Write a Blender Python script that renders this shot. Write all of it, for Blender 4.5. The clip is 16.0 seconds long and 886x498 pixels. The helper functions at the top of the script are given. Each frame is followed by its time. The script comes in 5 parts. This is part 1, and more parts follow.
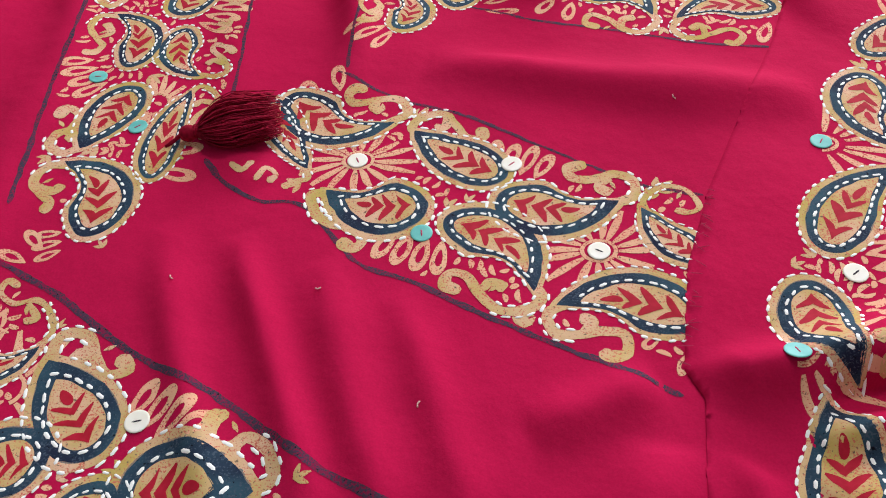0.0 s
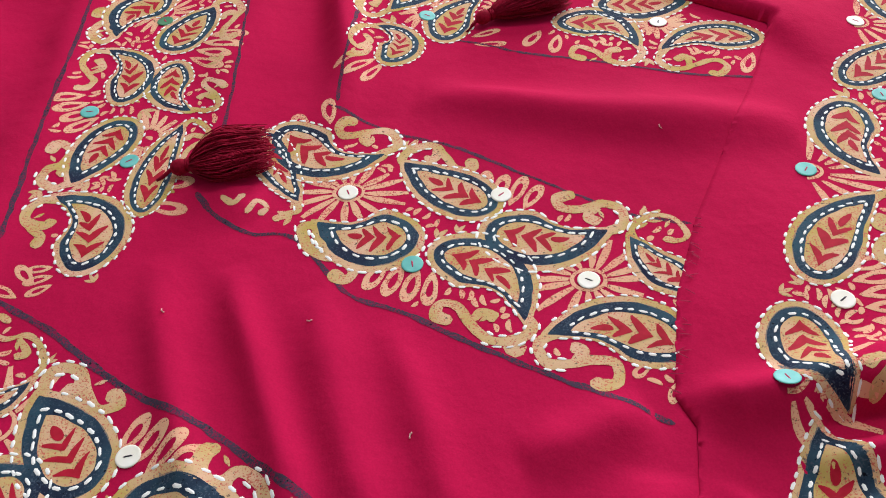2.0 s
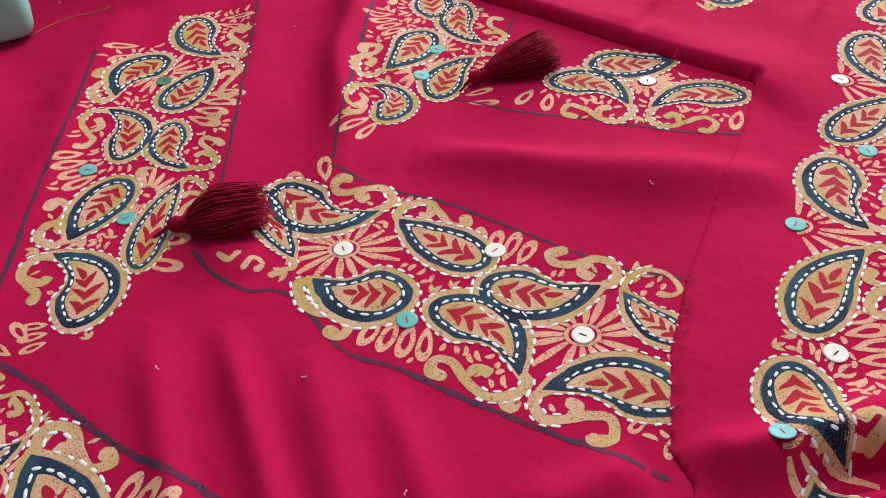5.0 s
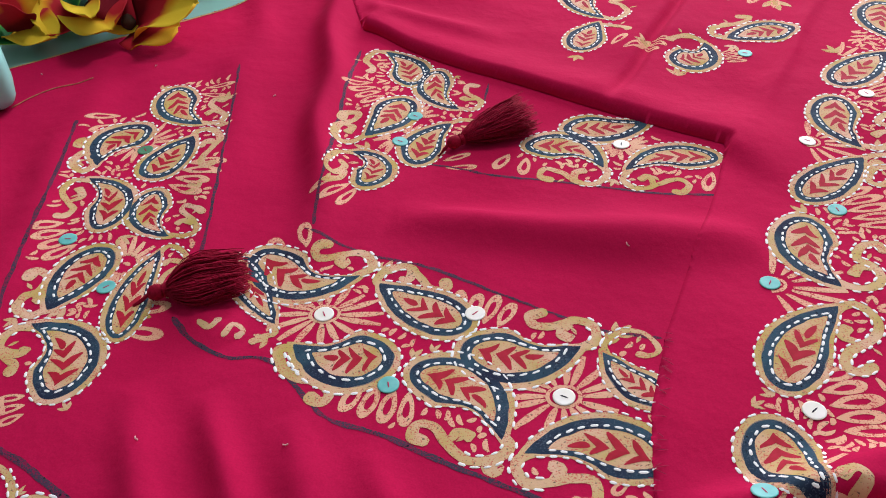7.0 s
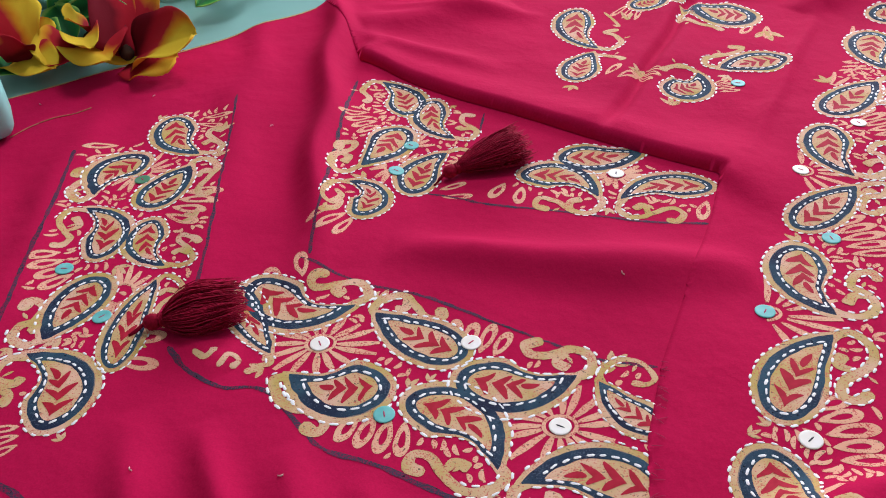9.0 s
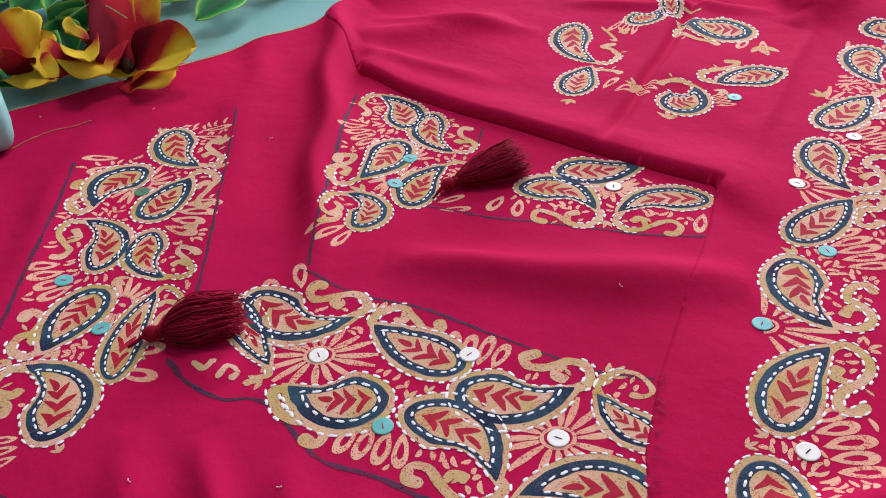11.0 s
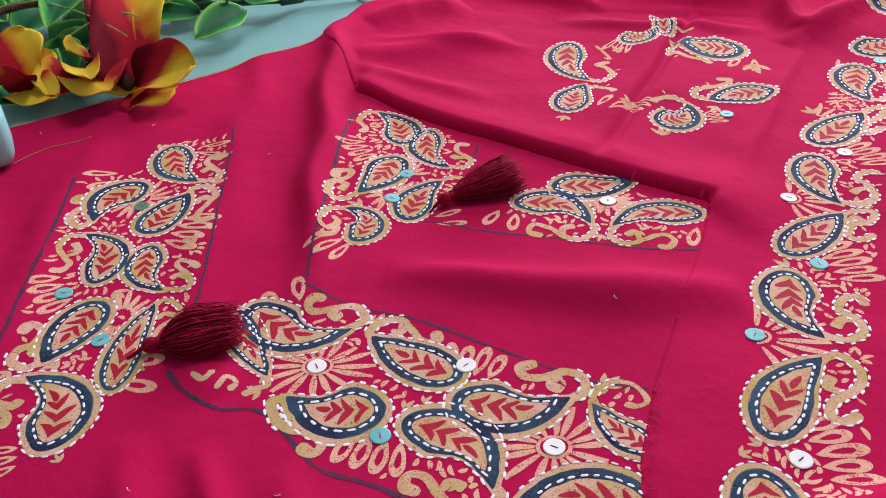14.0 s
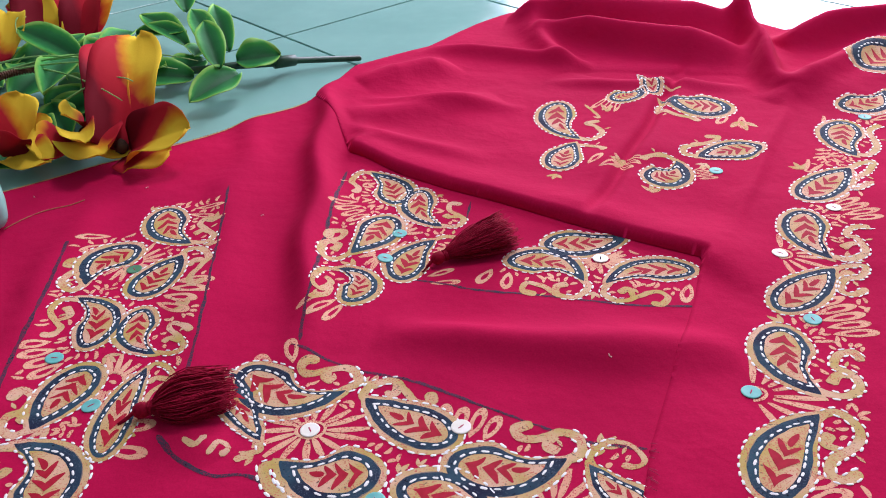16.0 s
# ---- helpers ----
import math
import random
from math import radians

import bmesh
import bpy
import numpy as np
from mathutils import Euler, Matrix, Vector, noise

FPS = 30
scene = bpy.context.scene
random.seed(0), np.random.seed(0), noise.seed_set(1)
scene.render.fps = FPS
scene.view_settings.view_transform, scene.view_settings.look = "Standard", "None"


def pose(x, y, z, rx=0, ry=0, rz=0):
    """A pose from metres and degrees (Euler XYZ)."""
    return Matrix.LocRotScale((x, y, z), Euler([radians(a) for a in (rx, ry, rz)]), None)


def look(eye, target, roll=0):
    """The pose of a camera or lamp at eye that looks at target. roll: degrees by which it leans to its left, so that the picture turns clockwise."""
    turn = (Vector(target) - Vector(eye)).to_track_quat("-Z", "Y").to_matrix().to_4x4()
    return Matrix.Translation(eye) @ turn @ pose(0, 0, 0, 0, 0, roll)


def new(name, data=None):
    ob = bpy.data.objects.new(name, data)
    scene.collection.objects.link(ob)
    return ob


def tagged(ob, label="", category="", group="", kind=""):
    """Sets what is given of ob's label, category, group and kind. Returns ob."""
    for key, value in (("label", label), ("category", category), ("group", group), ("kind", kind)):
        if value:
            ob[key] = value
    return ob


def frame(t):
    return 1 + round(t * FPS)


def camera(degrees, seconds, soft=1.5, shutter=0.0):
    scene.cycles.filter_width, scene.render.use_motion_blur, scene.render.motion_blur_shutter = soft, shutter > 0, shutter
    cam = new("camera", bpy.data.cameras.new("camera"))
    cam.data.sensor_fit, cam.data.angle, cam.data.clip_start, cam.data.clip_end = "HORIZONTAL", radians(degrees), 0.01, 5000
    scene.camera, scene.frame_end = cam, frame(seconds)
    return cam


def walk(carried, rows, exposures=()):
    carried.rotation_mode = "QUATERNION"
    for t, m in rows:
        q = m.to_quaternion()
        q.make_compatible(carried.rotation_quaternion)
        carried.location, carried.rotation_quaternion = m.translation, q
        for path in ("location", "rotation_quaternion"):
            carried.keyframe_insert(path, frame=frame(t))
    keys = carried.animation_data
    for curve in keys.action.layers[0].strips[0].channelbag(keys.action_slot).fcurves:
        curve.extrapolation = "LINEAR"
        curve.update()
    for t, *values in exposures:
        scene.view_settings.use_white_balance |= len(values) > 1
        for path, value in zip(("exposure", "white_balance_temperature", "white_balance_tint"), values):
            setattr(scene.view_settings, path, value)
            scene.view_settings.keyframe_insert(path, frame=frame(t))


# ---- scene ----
import collections

cam = camera(54.2, 16.0, soft=1.0)
PATH = [
    (0.0, pose(-0.0021, 0.0052, 0.3505, 41.14, 2.92, 0.58)),
    (0.5, pose(-0.0015, 0.0039, 0.3512, 41.86, 2.91, 0.58)),
    (1.0, pose(-0.0023, 0.0045, 0.3518, 42.17, 2.88, 0.52)),
    (1.5, pose(-0.0022, 0.0044, 0.3526, 42.63, 2.86, -0.05)),
    (2.0, pose(-0.0014, 0.0040, 0.3528, 43.05, 2.92, -0.24)),
    (2.5, pose(-0.0014, 0.0037, 0.3534, 44.23, 2.99, -0.29)),
    (3.0, pose(-0.0015, 0.0032, 0.3550, 44.66, 2.88, -0.57)),
    (3.5, pose(-0.0014, 0.0028, 0.3550, 45.14, 2.83, -0.54)),
    (6.0, pose(-0.0003, 0.0014, 0.3573, 47.92, 2.81, -1.04)),
    (6.5, pose(0.0001, 0.0007, 0.3585, 48.97, 2.77, -1.79)),
    (7.0, pose(0.0000, -0.0000, 0.3599, 50.59, 2.67, -2.13)),
    (7.5, pose(0.0004, -0.0001, 0.3605, 51.32, 2.65, -2.20)),
    (8.0, pose(0.0004, -0.0006, 0.3614, 51.82, 2.59, -2.29)),
    (8.5, pose(0.0006, -0.0011, 0.3620, 52.22, 2.58, -2.37)),
    (9.0, pose(0.0008, -0.0005, 0.3616, 52.39, 2.62, -2.34)),
    (11.5, pose(-0.0000, -0.0041, 0.3629, 53.51, 2.40, -2.45)),
    (12.0, pose(0.0000, -0.0057, 0.3622, 53.77, 2.40, -2.52)),
    (12.5, pose(-0.0002, -0.0079, 0.3621, 54.10, 2.35, -2.42)),
    (13.0, pose(-0.0007, -0.0100, 0.3626, 54.37, 2.33, -2.67)),
    (13.5, pose(-0.0009, -0.0106, 0.3626, 54.46, 2.30, -2.68)),
    (14.0, pose(-0.0009, -0.0115, 0.3624, 54.63, 2.31, -2.66)),
    (14.5, pose(-0.0009, -0.0110, 0.3624, 54.96, 2.33, -2.63)),
    (15.0, pose(-0.0002, -0.0094, 0.3637, 56.46, 2.60, -2.82)),
    (15.5, pose(0.0004, -0.0089, 0.3647, 56.95, 2.56, -3.00)),
    (16.0, pose(-0.0002, -0.0101, 0.3647, 58.29, 2.64, -3.36)),
]
walk(cam, PATH, exposures=[(0.0, 0.04, 6350, 17), (3.5, 0.0, 6350, 17), (8.0, -0.10, 6050, 23), (12.5, -0.09, 5950, 30), (16.0, -0.02, 5950, 32)])

# ---- light ----
world = bpy.data.worlds.new("world")
scene.world = world
world.use_nodes = True
wn = world.node_tree
sky = wn.nodes.new("ShaderNodeTexSky")
sky.sky_type, sky.sun_disc = "NISHITA", False
sky.sun_elevation, sky.sun_rotation = radians(42), radians(20)
wn.links.new(sky.outputs[0], wn.nodes["Background"].inputs[0])
wn.nodes["Background"].inputs[1].default_value = 0.12


def area_lamp(name, m, sx, sy, watts, colour):
    la = bpy.data.lights.new(name, "AREA")
    la.shape, la.size, la.size_y, la.energy, la.color = "RECTANGLE", sx, sy, watts, colour
    ob = new(name, la)
    ob.matrix_world = m
    return ob


# daylight in the opening of the far window
area_lamp("window_light", look((1.25, 3.04, 1.2), (1.0, 0.0, 0.9)), 1.7, 1.8, 118.0, (0.97, 0.98, 1.0))
# added fill with no known fixture, above and beyond the cloth
area_lamp("overhead_fill", look((0.55, 1.55, 2.5), (0.1, 0.5, 0.0)), 0.6, 0.6, 31.0, (1.0, 0.97, 0.94))


# ---- materials ----
def mat(name, rough=0.6, spec=0.4):
    m = bpy.data.materials.new(name)
    m.use_nodes = True
    b = m.node_tree.nodes["Principled BSDF"]
    b.inputs["Roughness"].default_value = rough
    b.inputs["Specular IOR Level"].default_value = spec
    return m, m.node_tree, b


def node(nt, kind, **inputs):
    n = nt.nodes.new(kind)
    for k, v in inputs.items():
        n.inputs[k.replace("_", " ")].default_value = v
    return n


def ramp(nt, src, stops):
    r = nt.nodes.new("ShaderNodeValToRGB")
    e = r.color_ramp.elements
    while len(e) < len(stops):
        e.new(0.5)
    for el, (p, c) in zip(e, stops):
        el.position, el.color = p, (*c, 1)
    nt.links.new(src, r.inputs[0])
    return r


def mixc(nt, fac, a, b):
    n = nt.nodes.new("ShaderNodeMix")
    n.data_type = "RGBA"
    for sock, v in ((n.inputs[0], fac), (n.inputs[6], a), (n.inputs[7], b)):
        if isinstance(v, (tuple, list)):
            sock.default_value = (*v, 1)
        elif isinstance(v, (int, float)):
            sock.default_value = v
        else:
            nt.links.new(v, sock)
    return n.outputs[2]


def texture(nt, kind, scale, detail=4.0, coords=None):
    co = nt.nodes.new("ShaderNodeTexCoord")
    n = nt.nodes.new(kind)
    n.inputs["Scale"].default_value = scale
    if "Detail" in n.inputs:
        n.inputs["Detail"].default_value = detail
    nt.links.new(co.outputs[coords or "Object"], n.inputs["Vector"])
    return n


def bump(nt, b, src, strength, distance):
    n = nt.nodes.new("ShaderNodeBump")
    n.inputs["Strength"].default_value, n.inputs["Distance"].default_value = strength, distance
    nt.links.new(src, n.inputs["Height"])
    nt.links.new(n.outputs[0], b.inputs["Normal"])
    return n


RED = (0.555, 0.0095, 0.073)


def cloth_material(name, colour):
    m, nt, b = mat(name, 0.85, 0.03)
    big = texture(nt, "ShaderNodeTexNoise", 7.0, 3.0)
    fine = texture(nt, "ShaderNodeTexNoise", 900.0, 2.0)
    dark = tuple(c * 0.84 for c in colour)
    r = ramp(nt, big.outputs[0], [(0.3, dark), (0.7, colour)])
    f = ramp(nt, fine.outputs[0], [(0.3, (0.86, 0.86, 0.86)), (0.7, (1, 1, 1))])
    mul = nt.nodes.new("ShaderNodeMix")
    mul.data_type, mul.blend_type = "RGBA", "MULTIPLY"
    mul.inputs[0].default_value = 1
    nt.links.new(r.outputs[0], mul.inputs[6])
    nt.links.new(f.outputs[0], mul.inputs[7])
    nt.links.new(mul.outputs[2], b.inputs["Base Color"])
    # crease wrinkles and weave
    wr = texture(nt, "ShaderNodeTexNoise", 22.0, 5.0)
    add = texture(nt, "ShaderNodeTexNoise", 1400.0, 2.0)
    b1 = bump(nt, b, wr.outputs[0], 0.32, 0.010)
    b2 = nt.nodes.new("ShaderNodeBump")
    b2.inputs["Strength"].default_value, b2.inputs["Distance"].default_value = 0.25, 0.0003
    nt.links.new(add.outputs[0], b2.inputs["Height"])
    nt.links.new(b1.outputs[0], b2.inputs["Normal"])
    nt.links.new(b2.outputs[0], b.inputs["Normal"])
    return m


def paint_material(name, colour, second, under, cover=0.42, rough=0.8):
    """Block-printed paint: two tones, worn so that the cloth shows through in specks."""
    m, nt, b = mat(name, rough, 0.10)
    tone = texture(nt, "ShaderNodeTexNoise", 38.0, 3.0)
    speck = texture(nt, "ShaderNodeTexNoise", 950.0, 3.0)
    wear = texture(nt, "ShaderNodeTexNoise", 60.0, 2.0)
    c = ramp(nt, tone.outputs[0], [(0.35, colour), (0.68, second)])
    add = nt.nodes.new("ShaderNodeMath")
    add.operation = "MULTIPLY_ADD"
    nt.links.new(wear.outputs[0], add.inputs[0])
    add.inputs[1].default_value = 0.35
    nt.links.new(speck.outputs[0], add.inputs[2])
    k = ramp(nt, add.outputs[0], [(cover + 0.06, (0, 0, 0)), (cover + 0.14, (1, 1, 1))])
    col = mixc(nt, k.outputs[0], under, c.outputs[0])
    dk = texture(nt, "ShaderNodeTexNoise", 520.0, 2.0)
    k2 = ramp(nt, dk.outputs[0], [(0.29, (1, 1, 1)), (0.35, (0, 0, 0))])
    col = mixc(nt, k2.outputs[0], col, tuple(v * 0.25 for v in colour))
    nt.links.new(col, b.inputs["Base Color"])
    bump(nt, b, speck.outputs[0], 0.4, 0.0004)
    return m


def plain_material(name, colour, second, scale=60.0, rough=0.5, spec=0.4, bmp=0.0):
    m, nt, b = mat(name, rough, spec)
    n = texture(nt, "ShaderNodeTexNoise", scale, 4.0)
    c = ramp(nt, n.outputs[0], [(0.35, colour), (0.65, second)])
    nt.links.new(c.outputs[0], b.inputs["Base Color"])
    if bmp:
        bump(nt, b, n.outputs[0], bmp, 0.001)
    return m


CLOTH = cloth_material("red_cotton", RED)
CLOTH_MARK = plain_material("bare_red_cotton", (0.36, 0.005, 0.02), (0.46, 0.010, 0.035), 200.0, 0.8, 0.2)
GOLD = paint_material("gold_paint", (0.72, 0.455, 0.305), (0.51, 0.375, 0.105), (0.58, 0.15, 0.10), 0.47)
PALE_GOLD = paint_material("thin_gold_paint", (0.80, 0.47, 0.30), (0.74, 0.36, 0.23), (0.56, 0.08, 0.08), 0.47)
NAVY = paint_material("navy_paint", (0.014, 0.018, 0.045), (0.030, 0.080, 0.115), (0.06, 0.085, 0.12), 0.48)
SMUDGE = paint_material("smeared_paint", (0.16, 0.17, 0.17), (0.28, 0.20, 0.15), (0.40, 0.25, 0.17), 0.50)
LINE = paint_material("navy_line_paint", (0.030, 0.034, 0.055), (0.075, 0.040, 0.075), (0.22, 0.012, 0.055), 0.55)
THREAD = plain_material("white_thread", (0.86, 0.88, 0.86), (0.93, 0.94, 0.92), 300.0, 0.6, 0.3)
WINE = plain_material("wine_thread", (0.21, 0.003, 0.018), (0.34, 0.006, 0.032), 400.0, 0.8, 0.08)
CREAM = plain_material("cream_shell", (0.88, 0.86, 0.74), (0.92, 0.91, 0.84), 90.0, 0.5, 0.25)
GREEN = plain_material("turquoise_shell", (0.11, 0.46, 0.43), (0.18, 0.56, 0.52), 90.0, 0.5, 0.2)
MOSS = plain_material("moss_shell", (0.06, 0.22, 0.11), (0.10, 0.28, 0.16), 90.0, 0.35, 0.5)
PINK_THREAD = plain_material("red_thread", (0.42, 0.02, 0.08), (0.5, 0.03, 0.1), 300.0, 0.6, 0.3)
DARK_THREAD = plain_material("dark_thread", (0.02, 0.02, 0.03), (0.05, 0.04, 0.05), 300.0, 0.6, 0.3)


# ---- mesh helpers ----
def mesh_object(name, verts, faces, material, parent=None, label="", smooth=True):
    me = bpy.data.meshes.new(name)
    me.from_pydata([tuple(v) for v in verts], [], [tuple(f) for f in faces])
    me.materials.append(material)
    if smooth:
        me.shade_smooth()
    ob = new(name, me)
    if parent is not None:
        ob.parent = parent
    return tagged(ob, label=label)


def part(name, bm, material, parent, label=""):
    me = bpy.data.meshes.new(name)
    bm.to_mesh(me)
    bm.free()
    me.materials.append(material)
    me.shade_smooth()
    ob = new(name, me)
    ob.parent = parent
    return tagged(ob, label=label)


# -- surface
DIAG = [(-0.062, 0.755), (0.031, 0.672), (0.120, 0.604), (0.213, 0.537)]
TOP_OUTLINE = DIAG + [(0.191, 0.483), (0.124, 0.347), (0.103, 0.292), (0.091, 0.230), (0.098, 0.214), (0.090, 0.168), (0.085, -0.02),
                      (0.95, -0.02), (0.95, 1.04), (0.62, 1.06), (0.48, 1.045), (0.44, 1.115), (0.40, 1.10), (0.30, 1.165), (0.152, 1.195), (0.095, 1.15), (0.029, 1.075), (-0.03, 1.04), (-0.064, 1.015), (-0.106, 0.916), (-0.078, 0.83)]
BASE_OUTLINE = [(-0.80, -0.02), (0.115, -0.02), (0.115, 0.17), (0.115, 0.23), (0.128, 0.285), (0.149, 0.34), (0.215, 0.475), (0.236, 0.540), (0.134, 0.625), (0.045, 0.693), (-0.045, 0.774), (-0.058, 0.835), (-0.088, 0.918), (-0.095, 0.921), (-0.234, 0.822), (-0.391, 0.733), (-0.56, 0.66), (-0.80, 0.56)]
# soft folds: from x, y to x, y, height, half width
BASE_FOLDS = [(-0.165, 0.95, -0.160, 0.40, 0.005, 0.020), (-0.090, 0.97, -0.086, 0.43, 0.017, 0.0145), (-0.060, 0.95, -0.055, 0.45, 0.006, 0.025),
              (-0.178, 0.334, -0.120, 0.15, 0.0060, 0.011), (-0.133, 0.325, -0.077, 0.15, 0.0078, 0.010), (-0.091, 0.302, -0.040, 0.15, 0.0066, 0.011),
              (-0.050, 0.28, -0.003, 0.15, 0.0045, 0.009), (-0.04, 0.468, 0.20, 0.418, 0.012, 0.019), (0.02, 0.20, 0.075, 0.222, 0.007, 0.013), (0.075, 0.19, 0.06, 0.12, 0.007, 0.014),
              (-0.292, 0.74, -0.286, 0.28, 0.006, 0.020), (-0.40, 0.70, -0.36, 0.40, 0.006, 0.03), (-0.155, 0.40, -0.125, 0.36, 0.004, 0.016)]
TOP_FOLDS = [(0.088, 0.226, 0.24, 0.224, 0.015, 0.012), (0.14, 0.15, 0.28, 0.17, 0.026, 0.020), (0.138, 0.189, 0.27, 0.210, 0.016, 0.010), (0.146, 0.238, 0.28, 0.252, 0.016, 0.013), (0.150, 0.211, 0.26, 0.226, -0.014, 0.008),
             (0.086, 0.214, 0.130, 0.178, -0.006, 0.010), (0.105, 0.20, 0.12, 0.10, 0.005, 0.010),
             (-0.07, 0.84, 0.10, 0.88, 0.010, 0.024), (-0.05, 0.95, 0.06, 1.00, 0.014, 0.026), (-0.07, 0.81, 0.08, 0.725, 0.006, 0.016), (-0.05, 0.90, 0.12, 0.84, 0.005, 0.012),
             (0.14, 1.16, 0.44, 1.02, 0.040, 0.026), (0.17, 1.09, 0.40, 0.935, 0.034, 0.020), (0.02, 1.06, 0.22, 0.955, 0.012, 0.014), (0.19, 0.945, 0.38, 0.885, -0.006, 0.012), (0.15, 0.915, 0.37, 0.855, 0.006, 0.012),
             (0.160, 1.17, 0.185, 0.94, 0.014, 0.016), (0.435, 1.14, 0.395, 0.84, 0.034, 0.013), (0.37, 0.815, 0.60, 0.985, 0.020, 0.018), (0.40, 0.81, 0.62, 0.93, 0.008, 0.030),
             (0.45, 0.985, 0.66, 1.035, 0.034, 0.020), (0.60, 1.03, 1.00, 0.96, 0.030, 0.035), (0.400, 0.83, 0.236, 0.55, 0.0035, 0.007),
             (0.330, 0.955, 0.128, 0.58, 0.007, 0.032), (0.330, 0.955, 0.128, 0.58, -0.0085, 0.0065)]


def seg_dist(x, y, ax, ay, bx, by):
    dx, dy = bx - ax, by - ay
    s = np.clip(((x - ax) * dx + (y - ay) * dy) / (dx * dx + dy * dy), 0, 1)
    px, py = ax + s * dx, ay + s * dy
    return np.hypot(x - px, y - py), px, py, s


def outline_dist(x, y, outline):
    """Signed distance to a closed outline (inside is positive) and the nearest point on it."""
    best = np.full(x.shape, 1e9)
    nx, ny = np.zeros(x.shape), np.zeros(x.shape)
    inside = np.zeros(x.shape, bool)
    for (ax, ay), (bx, by) in zip(outline, outline[1:] + outline[:1]):
        d, px, py, _ = seg_dist(x, y, ax, ay, bx, by)
        near = d < best
        best, nx, ny = np.where(near, d, best), np.where(near, px, nx), np.where(near, py, ny)
        cross = (ay > y) != (by > y)
        inside ^= cross & (x < (bx - ax) * (y - ay) / (by - ay if by != ay else 1e-9) + ax)
    return np.where(inside, best, -best), nx, ny


def folds(x, y, rows):
    z = np.zeros(x.shape)
    for ax, ay, bx, by, h, w in rows:
        wob = 0.25 * w * np.sin(37 * (x + y) + 90 * h * 100)
        d, _, _, s = seg_dist(x + wob, y + wob * 0.5, ax, ay, bx, by)
        z += h * np.exp(-(d / w) ** 2) * np.clip(5 * s * (1 - s), 0, 1) ** 0.8
    return z


def ripple(x, y):
    return 0.0006 * np.sin(21 * x + 9 * y + 1.0) + 0.0005 * np.sin(-14 * x + 33 * y) + 0.0003 * np.sin(63 * x + 41 * y + 2.0)


def base_height(x, y):
    return np.maximum(0.003 + folds(x, y, BASE_FOLDS) + ripple(x, y), 0.0018)


def top_height(x, y):
    sd, _, _ = outline_dist(x, y, TOP_OUTLINE)
    s = np.maximum(sd, 0)
    low = 0.003 + ripple(x, y) + folds(x, y, BASE_FOLDS) * np.exp(-(np.maximum(s - 0.03, 0) / 0.03) ** 2)
    d = np.full(x.shape, 1e9)
    for (ax, ay), (bx, by) in zip(DIAG[:-1], DIAG[1:]):
        d = np.minimum(d, seg_dist(x, y, ax, ay, bx, by)[0])
    lift = 0.009 * np.exp(-(np.maximum(d - s, 0) / 0.015) ** 2)
    r = 0.0065
    q = np.minimum(s / r, 1)
    roll = np.where(s < r, q * (2 - q), np.exp(-((s - r) / 0.035) ** 2))
    rim = np.minimum(s / 0.006, 1)
    return np.maximum(low + 0.0006 + lift * roll + 0.0009 * rim + folds(x, y, TOP_FOLDS) * np.minimum(s / 0.02, 1), 0.0026)
# -- end surface


def cloth_sheet(name, outline, height, x0, x1, y0, y1, cell, label):
    nx, ny = int((x1 - x0) / cell) + 1, int((y1 - y0) / cell) + 1
    gx, gy = np.meshgrid(np.linspace(x0, x1, nx), np.linspace(y0, y1, ny))
    x, y = gx.ravel(), gy.ravel()
    sd, px, py = outline_dist(x, y, outline)
    snap = np.abs(sd) < 0.72 * cell
    x, y = np.where(snap, px, x), np.where(snap, py, y)
    keep = sd > -0.72 * cell
    z = height(x, y)
    i = np.arange(nx * ny).reshape(ny, nx)
    q = np.stack([i[:-1, :-1], i[:-1, 1:], i[1:, 1:], i[1:, :-1]], -1).reshape(-1, 4)
    q = q[keep[q].all(1)]
    used, inv = np.unique(q, return_inverse=True)
    ob = mesh_object(name, np.stack([x, y, z], 1)[used].tolist(), inv.reshape(-1, 4).tolist(), CLOTH)
    so = ob.modifiers.new("thickness", "SOLIDIFY")
    so.thickness, so.offset = 0.0007, -1.0
    return tagged(ob, label=label, category="fabric", kind="")


under_cloth = cloth_sheet("printed_cloth", BASE_OUTLINE, base_height, -0.80, 0.30, -0.02, 0.96, 0.003,
                          "crimson cotton dress fabric with paisley panels, spread on tiled floor")
upper_cloth = cloth_sheet("folded_cloth", TOP_OUTLINE, top_height, -0.12, 0.95, -0.02, 1.26, 0.0025,
                          "crimson cotton fabric with printed neckline and border, folded over the panels")


